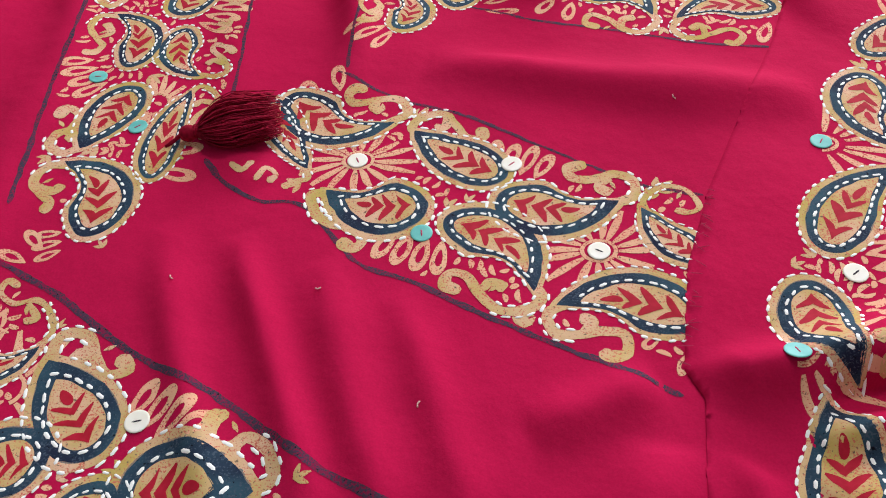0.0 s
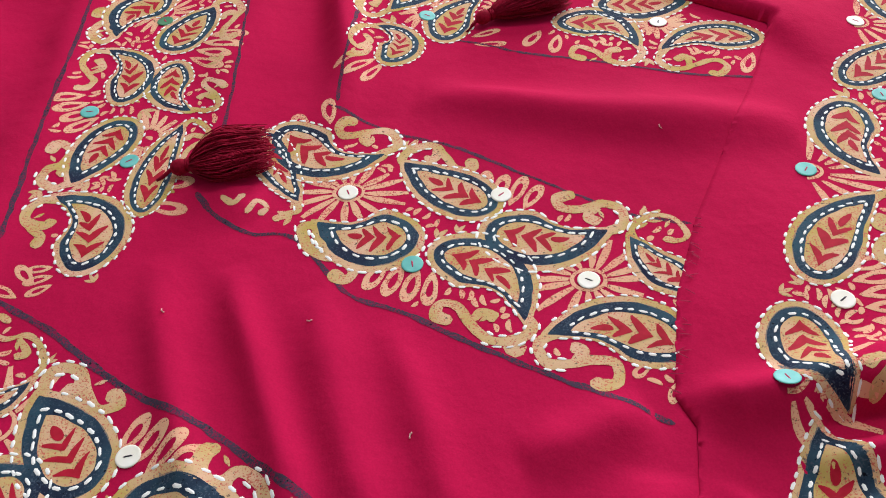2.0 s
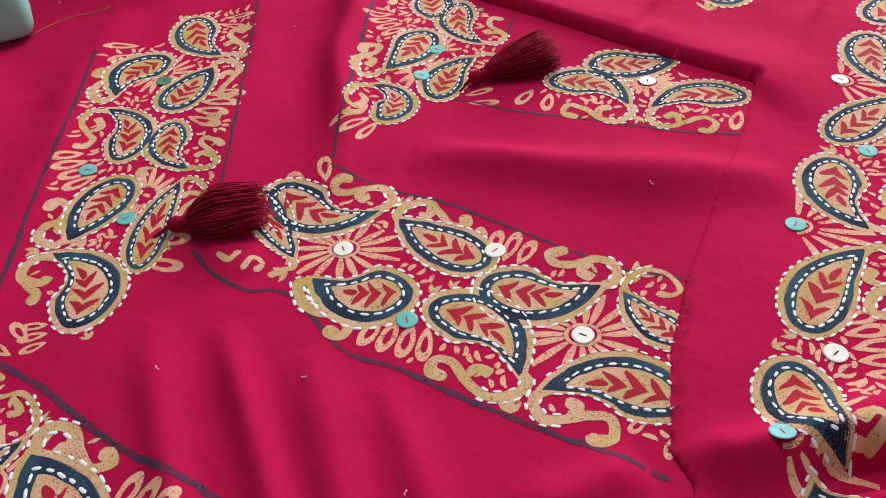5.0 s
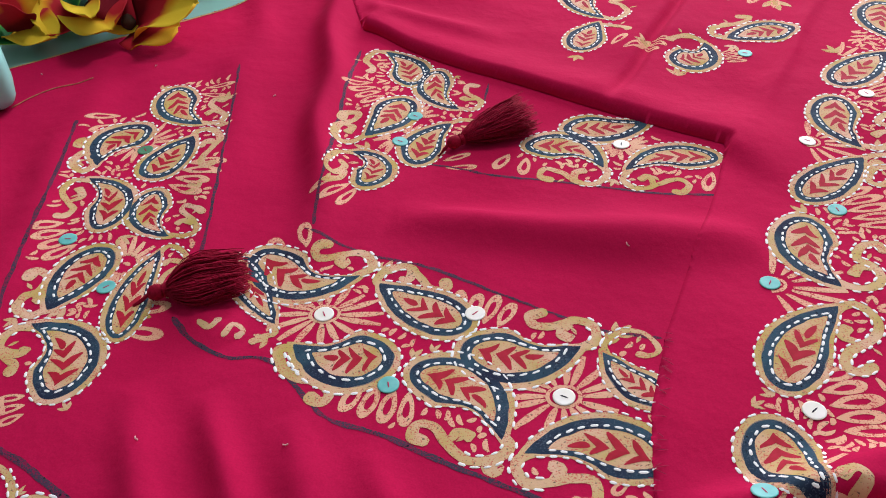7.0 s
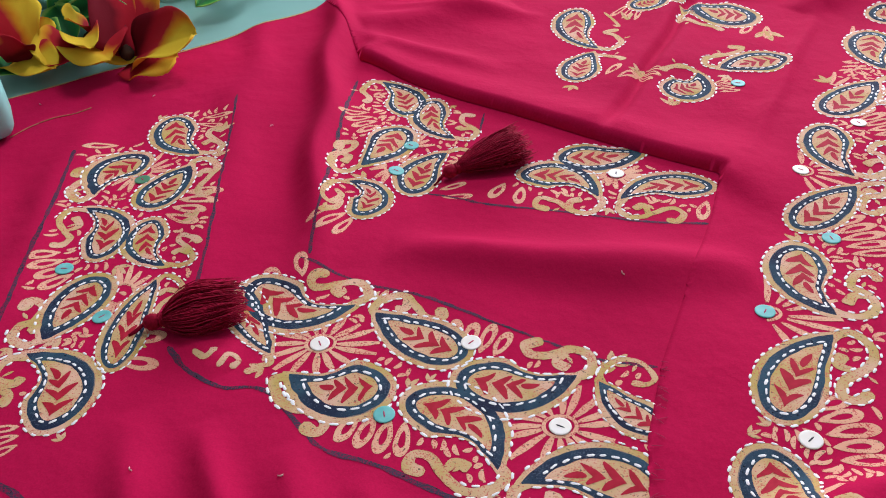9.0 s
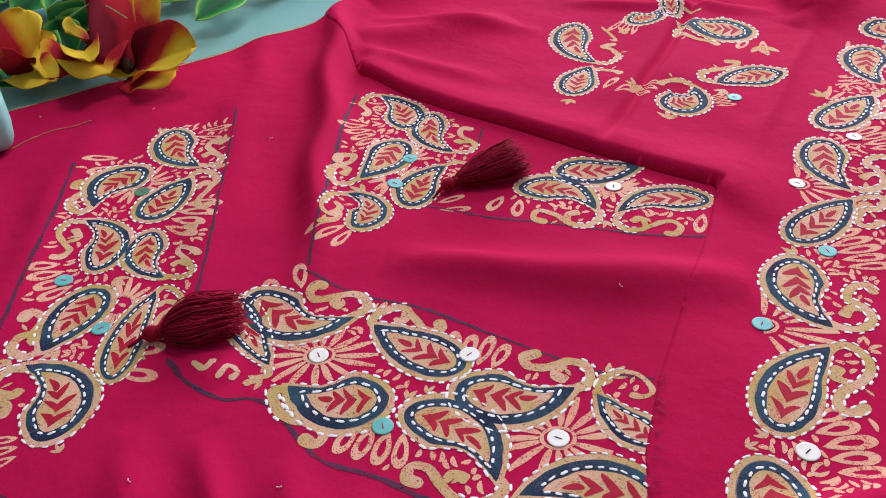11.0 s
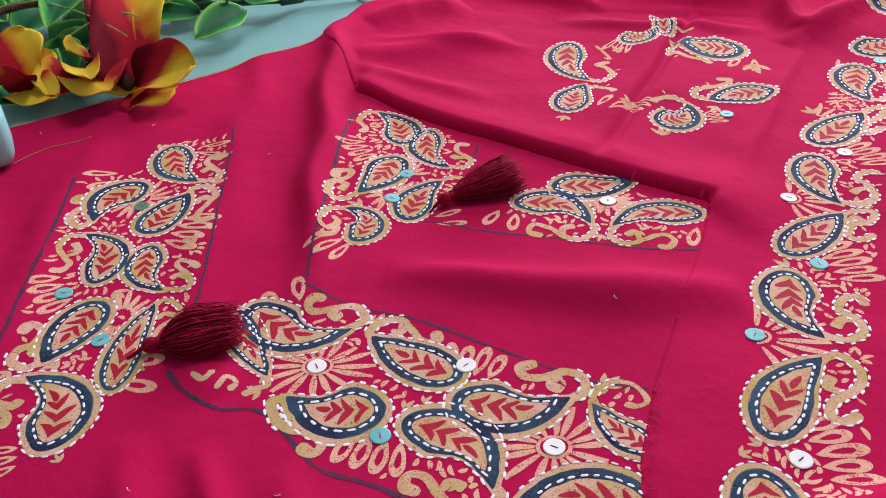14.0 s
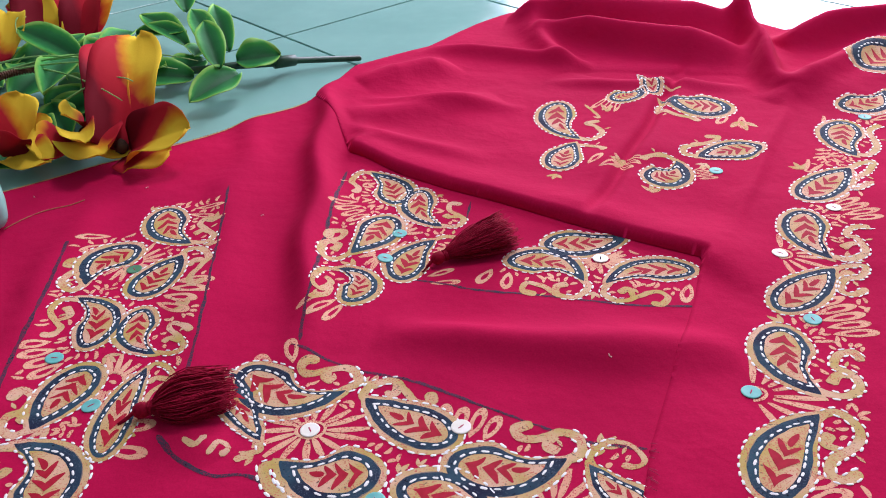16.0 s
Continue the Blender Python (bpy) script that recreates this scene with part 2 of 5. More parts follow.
# ---- printed motifs ----
BASE_LOOPS = [
    (-0.0964, 0.4389, -0.1044, 0.4625, 2, 0.022),
    (-0.0356, 0.3196, -0.0441, 0.2961, 4, 0.04),
    (0.0164, 0.3661, 0.0261, 0.3893, 4, 0.038),
    (0.0895, 0.2454, 0.0803, 0.2346, 2, 0.024),
    (-0.1986, 0.6689, -0.1707, 0.6624, 2, 0.014),
    (-0.2565, 0.626, -0.2839, 0.6153, 2, 0.018),
    (-0.1935, 0.5396, -0.1617, 0.5271, 4, 0.04),
    (-0.2542, 0.4753, -0.2751, 0.462, 4, 0.04),
    (-0.1955, 0.3851, -0.167, 0.3821, 2, 0.024),
    (-0.2346, 0.3217, -0.2501, 0.3173, 3, 0.02),
    (-0.0459, 0.6455, -0.0691, 0.634, 4, 0.034),
    (-0.0635, 0.5113, -0.0828, 0.4891, 3, 0.02),
    (0.0041, 0.5344, 0.0277, 0.5372, 2, 0.014),
    (0.0595, 0.5385, 0.0488, 0.5164, 2, 0.02),
    (0.1938, 0.5031, 0.183, 0.4799, 1, 0.01),
    (-0.1576, 0.2004, -0.1423, 0.2213, 4, 0.042),
    (-0.2471, 0.3112, -0.2644, 0.3243, 2, 0.016),
]
TOP_LOOPS = [
    (0.1932, 0.2865, 0.2208, 0.2883, 5, 0.05),
    (0.2666, 0.4485, 0.2991, 0.4524, 5, 0.045),
    (0.3403, 0.5889, 0.3718, 0.5971, 5, 0.045),
    (0.4467, 0.7726, 0.4798, 0.7863, 4, 0.04),
    (0.1624, 0.6945, 0.1825, 0.709, 2, 0.02),
    (0.1915, 0.7064, 0.2053, 0.6894, 3, 0.02),
    (0.2485, 0.6683, 0.266, 0.6717, 4, 0.02),
    (0.3268, 0.7902, 0.3112, 0.7619, 2, 0.02),
    (0.2206, 0.8565, 0.1987, 0.8254, 3, 0.02),
]
BASE_BURSTS = [
    (-0.0736, 0.3794, 0.033, 0.026, 0, 360),
    (0.0594, 0.3054, 0.034, 0.028, 0, 360),
    (-0.2306, 0.5895, 0.026, 0.028, 0, 360),
    (-0.2088, 0.4391, 0.024, 0.028, 0, 360),
    (-0.0289, 0.5709, 0.022, 0.026, 0, 360),
    (-0.0172, 0.6031, 0.018, 0.02, -20, 120),
    (0.1366, 0.543, 0.024, 0.018, 0, 360),
    (-0.2337, 0.2268, 0.035, 0.035, -60, 100),
]
TOP_BURSTS = [
    (0.2711, 0.5314, 0.042, 0.032, -110, 80),
    (0.1945, 0.3812, 0.046, 0.034, -100, 80),
    (0.1388, 0.2289, 0.046, 0.034, -100, 80),
    (0.3401, 0.655, 0.03, 0.03, -60, 60),
    (0.3979, 0.7505, 0.03, 0.03, -110, 60),
]
BASE_SEQUINS = [
    (-0.0739, 0.3789, 'cream'),
    (0.0164, 0.3736, 'cream'),
    (-0.0347, 0.3208, 'green'),
    (0.0594, 0.305, 'cream'),
    (-0.2267, 0.577, 'moss'),
    (-0.2545, 0.4686, 'green'),
    (-0.2152, 0.4172, 'green'),
    (-0.0284, 0.5648, 'green'),
    (-0.0165, 0.6027, 'green'),
    (0.137, 0.5446, 'cream'),
    (-0.1639, 0.2074, 'cream'),
]
TOP_SEQUINS = [
    (0.3405, 0.594, 'cream'),
    (0.2711, 0.5314, 'cream'),
    (0.2621, 0.4507, 'green'),
    (0.1946, 0.3823, 'green'),
    (0.1847, 0.2835, 'cream'),
    (0.1388, 0.2289, 'green'),
    (0.2691, 0.6736, 'green'),
    (0.4502, 0.7679, 'green'),
]
CENTRE_UPPER = [
    (-0.092, 0.4604),
    (-0.0729, 0.4491),
    (-0.047, 0.4333),
    (-0.0185, 0.4218),
    (-0.0011, 0.4119),
    (0.0351, 0.3874),
    (0.0661, 0.3671),
    (0.0927, 0.3513),
    (0.121, 0.344),
]
CENTRE_LOWER = [
    (-0.1659, 0.3834),
    (-0.1489, 0.3615),
    (-0.1272, 0.3472),
    (-0.1043, 0.3446),
    (-0.0793, 0.3146),
    (-0.0659, 0.2991),
    (-0.0385, 0.2869),
    (-0.0066, 0.2673),
    (0.0261, 0.249),
    (0.0617, 0.2309),
    (0.0885, 0.2163),
]
MIDDLE_LEFT = [
    (-0.0631, 0.7141),
    (-0.0717, 0.6478),
    (-0.0793, 0.5494),
    (-0.085, 0.4949),
    (-0.086, 0.4628),
]
MIDDLE_LOWER = [
    (-0.0093, 0.5371),
    (0.0159, 0.5267),
    (0.0443, 0.5134),
    (0.096, 0.4981),
    (0.1454, 0.4816),
    (0.1876, 0.4748),
]
MIDDLE_RIGHT = [
    (0.046, 0.649),
    (0.0414, 0.6272),
    (0.0375, 0.6136),
]
LEFT_LEFT = [
    (-0.2907, 0.62),
    (-0.2849, 0.5408),
    (-0.2812, 0.4687),
    (-0.2785, 0.4141),
    (-0.2744, 0.3508),
]
LEFT_RIGHT = [
    (-0.1709, 0.7048),
    (-0.1664, 0.623),
    (-0.1613, 0.5345),
    (-0.1598, 0.4809),
    (-0.1592, 0.4345),
]
LOWER_EDGE = [
    (-0.301, 0.3273),
    (-0.265, 0.3077),
    (-0.2264, 0.2846),
    (-0.1881, 0.2546),
    (-0.1534, 0.2323),
    (-0.1234, 0.2163),
    (-0.0873, 0.1881),
    (-0.0563, 0.1701),
    (-0.027, 0.1557),
]
BASE_SPROUTS = [
    (-0.0403, 0.4142, -0.0313, 0.4303),
    (-0.0447, 0.4188, -0.0371, 0.4274),
    (0.0174, 0.2563, 0.0182, 0.2685),
    (0.0165, 0.2639, 0.023, 0.256),
    (0.0874, 0.3419, 0.094, 0.3553),
    (0.0949, 0.3488, 0.1083, 0.3577),
    (-0.1058, 0.3621, -0.1183, 0.3569),
    (-0.0104, 0.3443, -0.0039, 0.3509),
    (-0.0217, 0.3402, -0.0136, 0.348),
    (-0.279, 0.5632, -0.2663, 0.5574),
    (-0.1709, 0.6013, -0.1703, 0.6173),
    (-0.1735, 0.6449, -0.1736, 0.6615),
    (-0.2189, 0.468, -0.2086, 0.4578),
    (-0.2283, 0.4814, -0.221, 0.4762),
    (-0.2633, 0.3919, -0.2703, 0.3828),
    (-0.1727, 0.5151, -0.1854, 0.5252),
    (-0.2097, 0.3162, -0.2149, 0.323),
    (-0.2345, 0.6731, -0.2275, 0.682),
    (-0.1903, 0.392, -0.1851, 0.3741),
    (-0.2364, 0.3998, -0.2486, 0.3895),
    (0.1231, 0.5004, 0.1182, 0.4901),
    (0.0185, 0.6661, 0.0232, 0.66),
    (0.0008, 0.5819, 0.0127, 0.5933),
    (-0.052, 0.5514, -0.0653, 0.5618),
    (-0.22, 0.2635, -0.2162, 0.2704),
    (-0.1646, 0.1811, -0.177, 0.1841),
    (-0.1934, 0.1789, -0.1874, 0.1843),
    (-0.0857, 0.1749, -0.0769, 0.1801),
]
TOP_SPROUTS = [
    (0.2409, 0.4493, 0.2315, 0.4605),
    (0.1673, 0.2947, 0.1623, 0.303),
    (0.3174, 0.5184, 0.3333, 0.525),
    (0.2247, 0.3364, 0.2219, 0.3413),
    (0.3444, 0.6652, 0.3413, 0.6828),
    (0.1274, 0.687, 0.1201, 0.6739),
    (0.2031, 0.6411, 0.2055, 0.6599),
    (0.1897, 0.6993, 0.1857, 0.7163),
    (0.3272, 0.7751, 0.3254, 0.7467),
    (0.2653, 0.6886, 0.2542, 0.6784),
    (0.1546, 0.2901, 0.1642, 0.2926),
]



PRINTED = collections.defaultdict(list)


class Drape:
    """Collects faces laid on a sheet of cloth, lifted by a small height."""

    def __init__(self, height):
        self.height, self.xy, self.lift, self.faces = height, [], [], []

    def add(self, pts, lift, faces):
        o = len(self.xy)
        self.xy += [tuple(p) for p in pts]
        self.lift += list(lift) if hasattr(lift, "__len__") else [lift] * len(pts)
        self.faces += [tuple(o + k for k in f) for f in faces]

    def build(self, name, material, parent, label=""):
        a = np.array(self.xy)
        PRINTED[self.height].append(a)
        z = self.height(a[:, 0], a[:, 1]) + np.array(self.lift)
        return mesh_object(name, np.c_[a, z].tolist(), self.faces, material, parent, label)


def wobble(pts, amount, seed):
    out = []
    for x, y in pts:
        v = noise.noise_vector((x * 130, y * 130, seed))
        out.append((x + amount * v[0], y + amount * v[1]))
    return out


def band(dr, outer, inner, lift, steps=2, closed=True, edge=0.0):
    """A strip between two lines of equal count."""
    n = len(outer)
    pts, li = [], []
    for k in range(steps + 1):
        f = k / steps
        pts += [(a[0] + (b[0] - a[0]) * f, a[1] + (b[1] - a[1]) * f) for a, b in zip(outer, inner)]
        li += [lift - (edge if k in (0, steps) else 0)] * n
    fs = []
    for k in range(steps):
        for i in range(n if closed else n - 1):
            j = (i + 1) % n
            fs.append((k * n + i, k * n + j, (k + 1) * n + j, (k + 1) * n + i))
    dr.add(pts, li, fs)


def stitch(dr, x, y, a, length, w, lift):
    c, s = math.cos(a), math.sin(a)
    prof = [(-0.5, 0), (-0.3, 0.8), (0.3, 0.8), (0.5, 0), (0.3, -0.8), (-0.3, -0.8)]
    pts = [(x + c * u * length - s * v * w / 2, y + s * u * length + c * v * w / 2) for u, v in prof]
    pts += [(x + c * u * length, y + s * u * length) for u in (-0.3, 0.3)]
    dr.add(pts, [lift] * 6 + [lift + 0.0004] * 2, [(0, 6, 1), (1, 6, 7, 2), (2, 7, 3), (3, 7, 4), (4, 7, 6, 5), (5, 6, 0)])


def stitches_along(dr, line, spacing, length, w, lift, rng, closed=True):
    pts = line + line[:1] if closed else line
    acc, nxt = 0.0, spacing * rng.uniform(0.3, 0.9)
    for (ax, ay), (bx, by) in zip(pts[:-1], pts[1:]):
        d = math.hypot(bx - ax, by - ay)
        while acc + d > nxt:
            f = (nxt - acc) / max(d, 1e-9)
            stitch(dr, ax + (bx - ax) * f + rng.uniform(-.0003, .0003), ay + (by - ay) * f + rng.uniform(-.0003, .0003),
                   math.atan2(by - ay, bx - ax) + rng.uniform(-.16, .16), length * rng.uniform(.72, 1.15), w * rng.uniform(.8, 1.15), lift)
            nxt += spacing * rng.uniform(0.86, 1.12)
        acc += d


def teardrop(n, m=0.62):
    th = [2 * math.pi * k / n for k in range(n)]
    raw = [(0.5 + 0.5 * math.cos(t), math.sin(t) * math.sin(t / 2) ** m) for t in th]
    top = max(p[1] for p in raw)
    return [(x, y / top / 2) for x, y in raw]


DROP = teardrop(72)
WIDE_X = np.array([p[0] for p in DROP[36:0:-1]])
WIDE_Y = np.array([2 * abs(p[1]) for p in DROP[36:0:-1]])

def paisley(cloth, spine, width, tail, curl, seed, full=False):
    """A printed paisley: navy ring round a gold leaf with chevrons, a gold rim, and a tail that leaves the tip in an S.
    spine: round end, middle, tip of the ring; width: across the ring; tail, curl: lines of the S and of its inner hook."""
    parent, height = cloth
    rng = random.Random(seed)
    e, m, t = (np.array(p) for p in spine)
    d1, d2 = np.linalg.norm(m - e), np.linalg.norm(t - m)
    um, ln, half = d1 / (d1 + d2), d1 + d2, width / 2
    jog = (seed % 7) * 0.00001
    turned = float((m - e)[0] * (t - m)[1] - (m - e)[1] * (t - m)[0]) / (d1 * d2)
    hollow = min(abs(turned) * 1.1, 0.6)

    def on_spine(u):
        k = min(max(u, 0.0), 1.0)
        p = e * (k - um) * (k - 1) / um + m * k * (1 - k) / (um * (1 - um)) + t * k * (k - um) / (1 - um)
        d = e * (2 * k - um - 1) / um + m * (1 - 2 * k) / (um * (1 - um)) + t * (2 * k - um) / (1 - um)
        d = d / (np.linalg.norm(d) + 1e-9)
        return p + d * (u - k) * ln, d

    def at(u, v):
        p, d = on_spine(u)
        k = min(max((u - 0.30) / 0.45, 0.0), 1.0)
        if v * turned > 0:
            v *= 1 - hollow * k * k * (3 - 2 * k)
        else:
            v *= 1 + 0.35 * hollow * math.sin(math.pi * min(max(u, 0.0), 1.0))
        return float(p[0] - d[1] * v), float(p[1] + d[0] * v)

    def outline(off, rough=0.0, flat=1.0):
        k = 2.0 if off > 0 else 1.1
        pts = [at((off + x * (ln - off - k * off)) / ln, 2 * y * (half - off) * flat) for x, y in DROP]
        return wobble(pts, rough, seed * 3.7) if rough else pts

    rim, ring = max(0.115 * width, 0.0036), 0.35 * half

    def layer(name, o, i, material, lift, steps, par, label=""):
        dr = Drape(height)
        band(dr, o, i, lift + jog, steps, True, 0.00008)
        return dr.build(name, material, par, label)

    root = layer("paisley", outline(-rim, 0.0010), outline(0.0009), GOLD, 0.00024, 3, parent, "gold block-printed paisley with navy ring and white stitching")
    layer("smudge", outline(-rim * 0.30, 0.0016), outline(0.0006), SMUDGE, 0.00030, 1, root, "thin grey-blue smear of paint")
    layer("navy_band", outline(0.0, 0.0011), outline(ring, 0.0009), NAVY, 0.00036, 4, root)
    layer("leaf_fill", outline(ring - 0.0003), outline(ring, 0.0, 0.0), GOLD, 0.00027, 6, root)

    def inner(x, f):
        hw = np.interp(x, WIDE_X, WIDE_Y) * (half - ring)
        return at((ring + x * (ln - 3 * ring)) / ln, f * hw)

    fs = np.linspace(-1, 1, 11)
    for x0, reach, thick, slope in ((0.05, 0.78, 0.140, 0.20), (0.25, 0.84, 0.135, 0.21), (0.445, 0.82, 0.115, 0.19)):
        x0, thick, lean = x0 + rng.uniform(-.012, .012), thick * rng.uniform(.85, 1.15), rng.uniform(-.02, .02)
        lo = [(x0 + slope * abs(f) + lean * f, f * reach) for f in fs]
        hi = [(p[0] + thick * (1 - 0.85 * abs(f) ** 1.6), p[1] * 0.98) for p, f in zip(lo, fs)]
        ch = Drape(height)
        band(ch, wobble([inner(*p) for p in lo], 0.0009, seed), wobble([inner(*p) for p in hi], 0.0009, seed + 5), 0.00040, 2, False)
        ch.build("chevron_mark", CLOTH_MARK, root)
    al = [inner(0.715 + 0.11 * math.cos(q), 0.30 * math.sin(q)) for q in np.linspace(0, 2 * math.pi, 14, endpoint=False)]
    ch = Drape(height)
    band(ch, wobble(al, 0.0006, seed + 2), [inner(0.715, 0)] * 14, 0.00040, 1)
    ch.build("almond_mark", CLOTH_MARK, root)

    st = Drape(height)
    big = min(max(width / 0.034, 0.8), 1.1)
    pitch, size = 0.0072 * big, (0.0051 * big, 0.0020 * big)
    outer = outline(-rim - 0.0004)
    if len(tail) > 1:
        outer = [p for p, (x, _) in zip(outer, DROP) if x < 0.93]
    stitches_along(st, outer, pitch, *size, 0.00034, rng, len(tail) < 2)
    stitches_along(st, outline(ring * 0.72), pitch * 0.96, *size, 0.00046, rng)
    if len(tail) > 1:
        w = min(max(0.19 * width, 0.0036), 0.0066)
        lines = [smooth_line([at(0.93, 0.0)] + tail, 0.0016)]
        if len(curl) > 1:
            lines.append(smooth_line(curl, 0.0014))
        td = Drape(height)
        for k, line in enumerate(lines):
            f = np.linspace(0, 1, len(line))
            wd = w * (1.0 - 0.12 * f + 0.38 * np.exp(-((f - 0.93) / 0.07) ** 2)) * np.where(f > 0.985, 0.55, 1.0)
            if k:
                wd = w * (0.75 + 0.55 * f) * np.where(f > 0.97, 0.6, 1.0)
            ribbon(td, line, wd, 0.00028 + jog + 0.00003 * k, seed + k, 0.0009)
        # leaflet in the bend of the S
        q = np.array(lines[0])
        i = int(len(q) * 0.55)
        d = q[min(i + 2, len(q) - 1)] - q[i - 2]
        d = np.array((-d[1], d[0])) / (np.linalg.norm(d) + 1e-9) * (1 if seed % 2 else -1)
        g = np.linspace(0, 1, 6)
        ribbon(td, [q[i] + d * (0.7 * w + 0.0065 * v) for v in g], 0.0026 * np.sin(math.pi * np.clip(g, 0.08, 0.92)), 0.00024, seed + 3, 0.0003)
        td.build("scroll", GOLD, root)
        d = np.gradient(q, axis=0)
        d /= np.linalg.norm(d, axis=1)[:, None] + 1e-9
        nrm = np.stack([-d[:, 1], d[:, 0]], 1)
        stop = len(q) if full else int(len(q) * 0.45)
        for side in (-1, 1):
            stitches_along(st, (q + nrm * side * (w / 2 + 0.0005))[4:stop].tolist(), pitch, *size, 0.00036, rng, False)
    tagged(st.build("running_stitch", THREAD, root, "white running stitch"), kind="stuff")
    return root


def printed_curl(cloth, pts, width, seed):
    dr = Drape(cloth[1])
    line = smooth_line(pts, 0.0016)
    f = np.linspace(0, 1, len(line))
    ribbon(dr, line, width * (1 + 0.3 * np.exp(-((f - 0.93) / 0.07) ** 2)) * np.clip(np.minimum(f, 1 - f) * 9 + 0.35, 0, 1), 0.00026, seed, 0.0009)
    return dr.build("printed_curl", GOLD, cloth[0], "gold printed curl")


def ribbon(dr, pts, widths, lift, seed, rough=0.0007):
    a = np.array(pts)
    t = np.gradient(a, axis=0)
    t /= np.linalg.norm(t, axis=1)[:, None] + 1e-9
    nrm = np.stack([-t[:, 1], t[:, 0]], 1)
    w = np.array(widths)[:, None] / 2
    band(dr, wobble((a + nrm * w).tolist(), rough, seed), wobble((a - nrm * w).tolist(), rough, seed + 9), lift, 2, False, 0.00006)


def loops(parent, height, rx, ry, tx, ty, count, spread, seed):
    ln = math.hypot(tx - rx, ty - ry)
    a = math.atan2(ty - ry, tx - rx)
    for k in range(count):
        f = (k - (count - 1) / 2) / max(count - 1, 1)
        ox, oy = -math.sin(a) * spread * f * 0.68, math.cos(a) * spread * f * 0.68
        b = a + f * 0.36
        c, s = math.cos(b), math.sin(b)
        wd = min(spread / max(count, 1) * 0.95, ln * 0.42)
        lk = ln * 1.03 * (1.0 - 0.12 * abs(f)) * random.Random(seed + k).uniform(0.92, 1.06)

        def ol(kk):
            return [(rx + ox + c * lk * (0.5 + (0.5 - x) * kk) - s * wd * y * kk ** 1.3, ry + oy + s * lk * (0.5 + (0.5 - x) * kk) + c * wd * y * kk ** 1.3) for x, y in DROP[::2]]

        dr = Drape(height)
        band(dr, wobble(ol(1.0), 0.0007, seed + k), wobble(ol(0.50), 0.0002, seed + k), 0.0002, 2, True, 0.00006)
        dr.build("petal_loop", PALE_GOLD, parent)


def burst(parent, height, x, y, rx, ry, a0, a1, seed):
    rng = random.Random(seed)
    n = max(5, int(round((a1 - a0) / 360 * 16)))
    core = Drape(height)
    f = np.linspace(radians(a0), radians(a1), 24)
    ribbon(core, [(x + 0.0088 * math.cos(v), y + 0.0088 * math.sin(v) * ry / rx) for v in f], [0.0022] * 24, 0.00026, seed, 0.0005)
    root = core.build("sunburst", PALE_GOLD, parent, "pale gold printed sunburst")
    for k in range(n):
        a = radians(a0 + (a1 - a0) * (k + 0.5) / n + rng.uniform(-4, 4))
        far = rng.uniform(0.85, 1.12)
        f = np.linspace(0.30, far, 9)
        pts = [(x + math.cos(a + 0.12 * v) * rx * v, y + math.sin(a + 0.12 * v) * ry * v) for v in f]
        w = 0.0016 + 0.0028 * np.sin(math.pi * np.clip((f - 0.3) / (far - 0.3), 0.0, 0.92)) ** 0.8
        dr = Drape(height)
        ribbon(dr, pts, w, 0.0002, seed + k, 0.0005)
        dr.build("ray", PALE_GOLD, root)
    return root


def sprout(parent, height, x, y, angle, size, seed):
    """Three small printed leaves fanning from one point."""
    dr = Drape(height)
    k = np.linspace(0, 1, 7)
    for da, ln in ((-0.75, 0.85), (0.0, 1.0), (0.75, 0.85)):
        c, s = math.cos(angle + da), math.sin(angle + da)
        ribbon(dr, [(x + c * ln * size * v, y + s * ln * size * v) for v in k], size * 0.34 * np.sin(math.pi * np.clip(k, 0.08, 0.95)) ** 0.8, 0.0002, seed + da, 0.0005)
    return dr.build("sprout", GOLD, parent)


def sequin(parent, height, x, y, kind, seed):
    rng = random.Random(seed)
    z = float(height(np.array([x]), np.array([y]))[0])
    r = 0.0061
    n, vs, fs = 28, [], []
    for rr, zz in ((r, 0.0), (r, 0.0002), (r * 0.95, 0.00045), (r * 0.8, 0.0004), (r * 0.3, 0.00038)):
        vs += [(rr * math.cos(2 * math.pi * k / n), rr * math.sin(2 * math.pi * k / n), zz) for k in range(n)]
    for q in range(4):
        fs += [(q * n + k, q * n + (k + 1) % n, (q + 1) * n + (k + 1) % n, (q + 1) * n + k) for k in range(n)]
    fs.append(tuple(4 * n + k for k in range(n)))
    word = {"cream": "cream shell sequin button", "green": "turquoise shell sequin button", "moss": "dull green sequin button"}[kind]
    ob = mesh_object("sequin_button", vs, fs, {"cream": CREAM, "green": GREEN, "moss": MOSS}[kind], parent, word)
    e = 0.002
    gx = float((height(np.array([x + e]), np.array([y])) - height(np.array([x - e]), np.array([y])))[0]) / (2 * e)
    gy = float((height(np.array([x]), np.array([y + e])) - height(np.array([x]), np.array([y - e])))[0]) / (2 * e)
    ob.matrix_world = Matrix.Translation((x, y, z + 0.00045)) @ Vector((-gx, -gy, 1)).to_track_quat("Z", "Y").to_matrix().to_4x4() @ pose(0, 0, 0, 0, 0, rng.uniform(50, 130))
    t = Drape(lambda a, b: 0 * a)
    stitch(t, 0, 0, 0, 0.0052, 0.0011, 0.0004)
    t.build("thread", DARK_THREAD if kind == "cream" and rng.random() < 0.7 else PINK_THREAD, ob)
    return ob


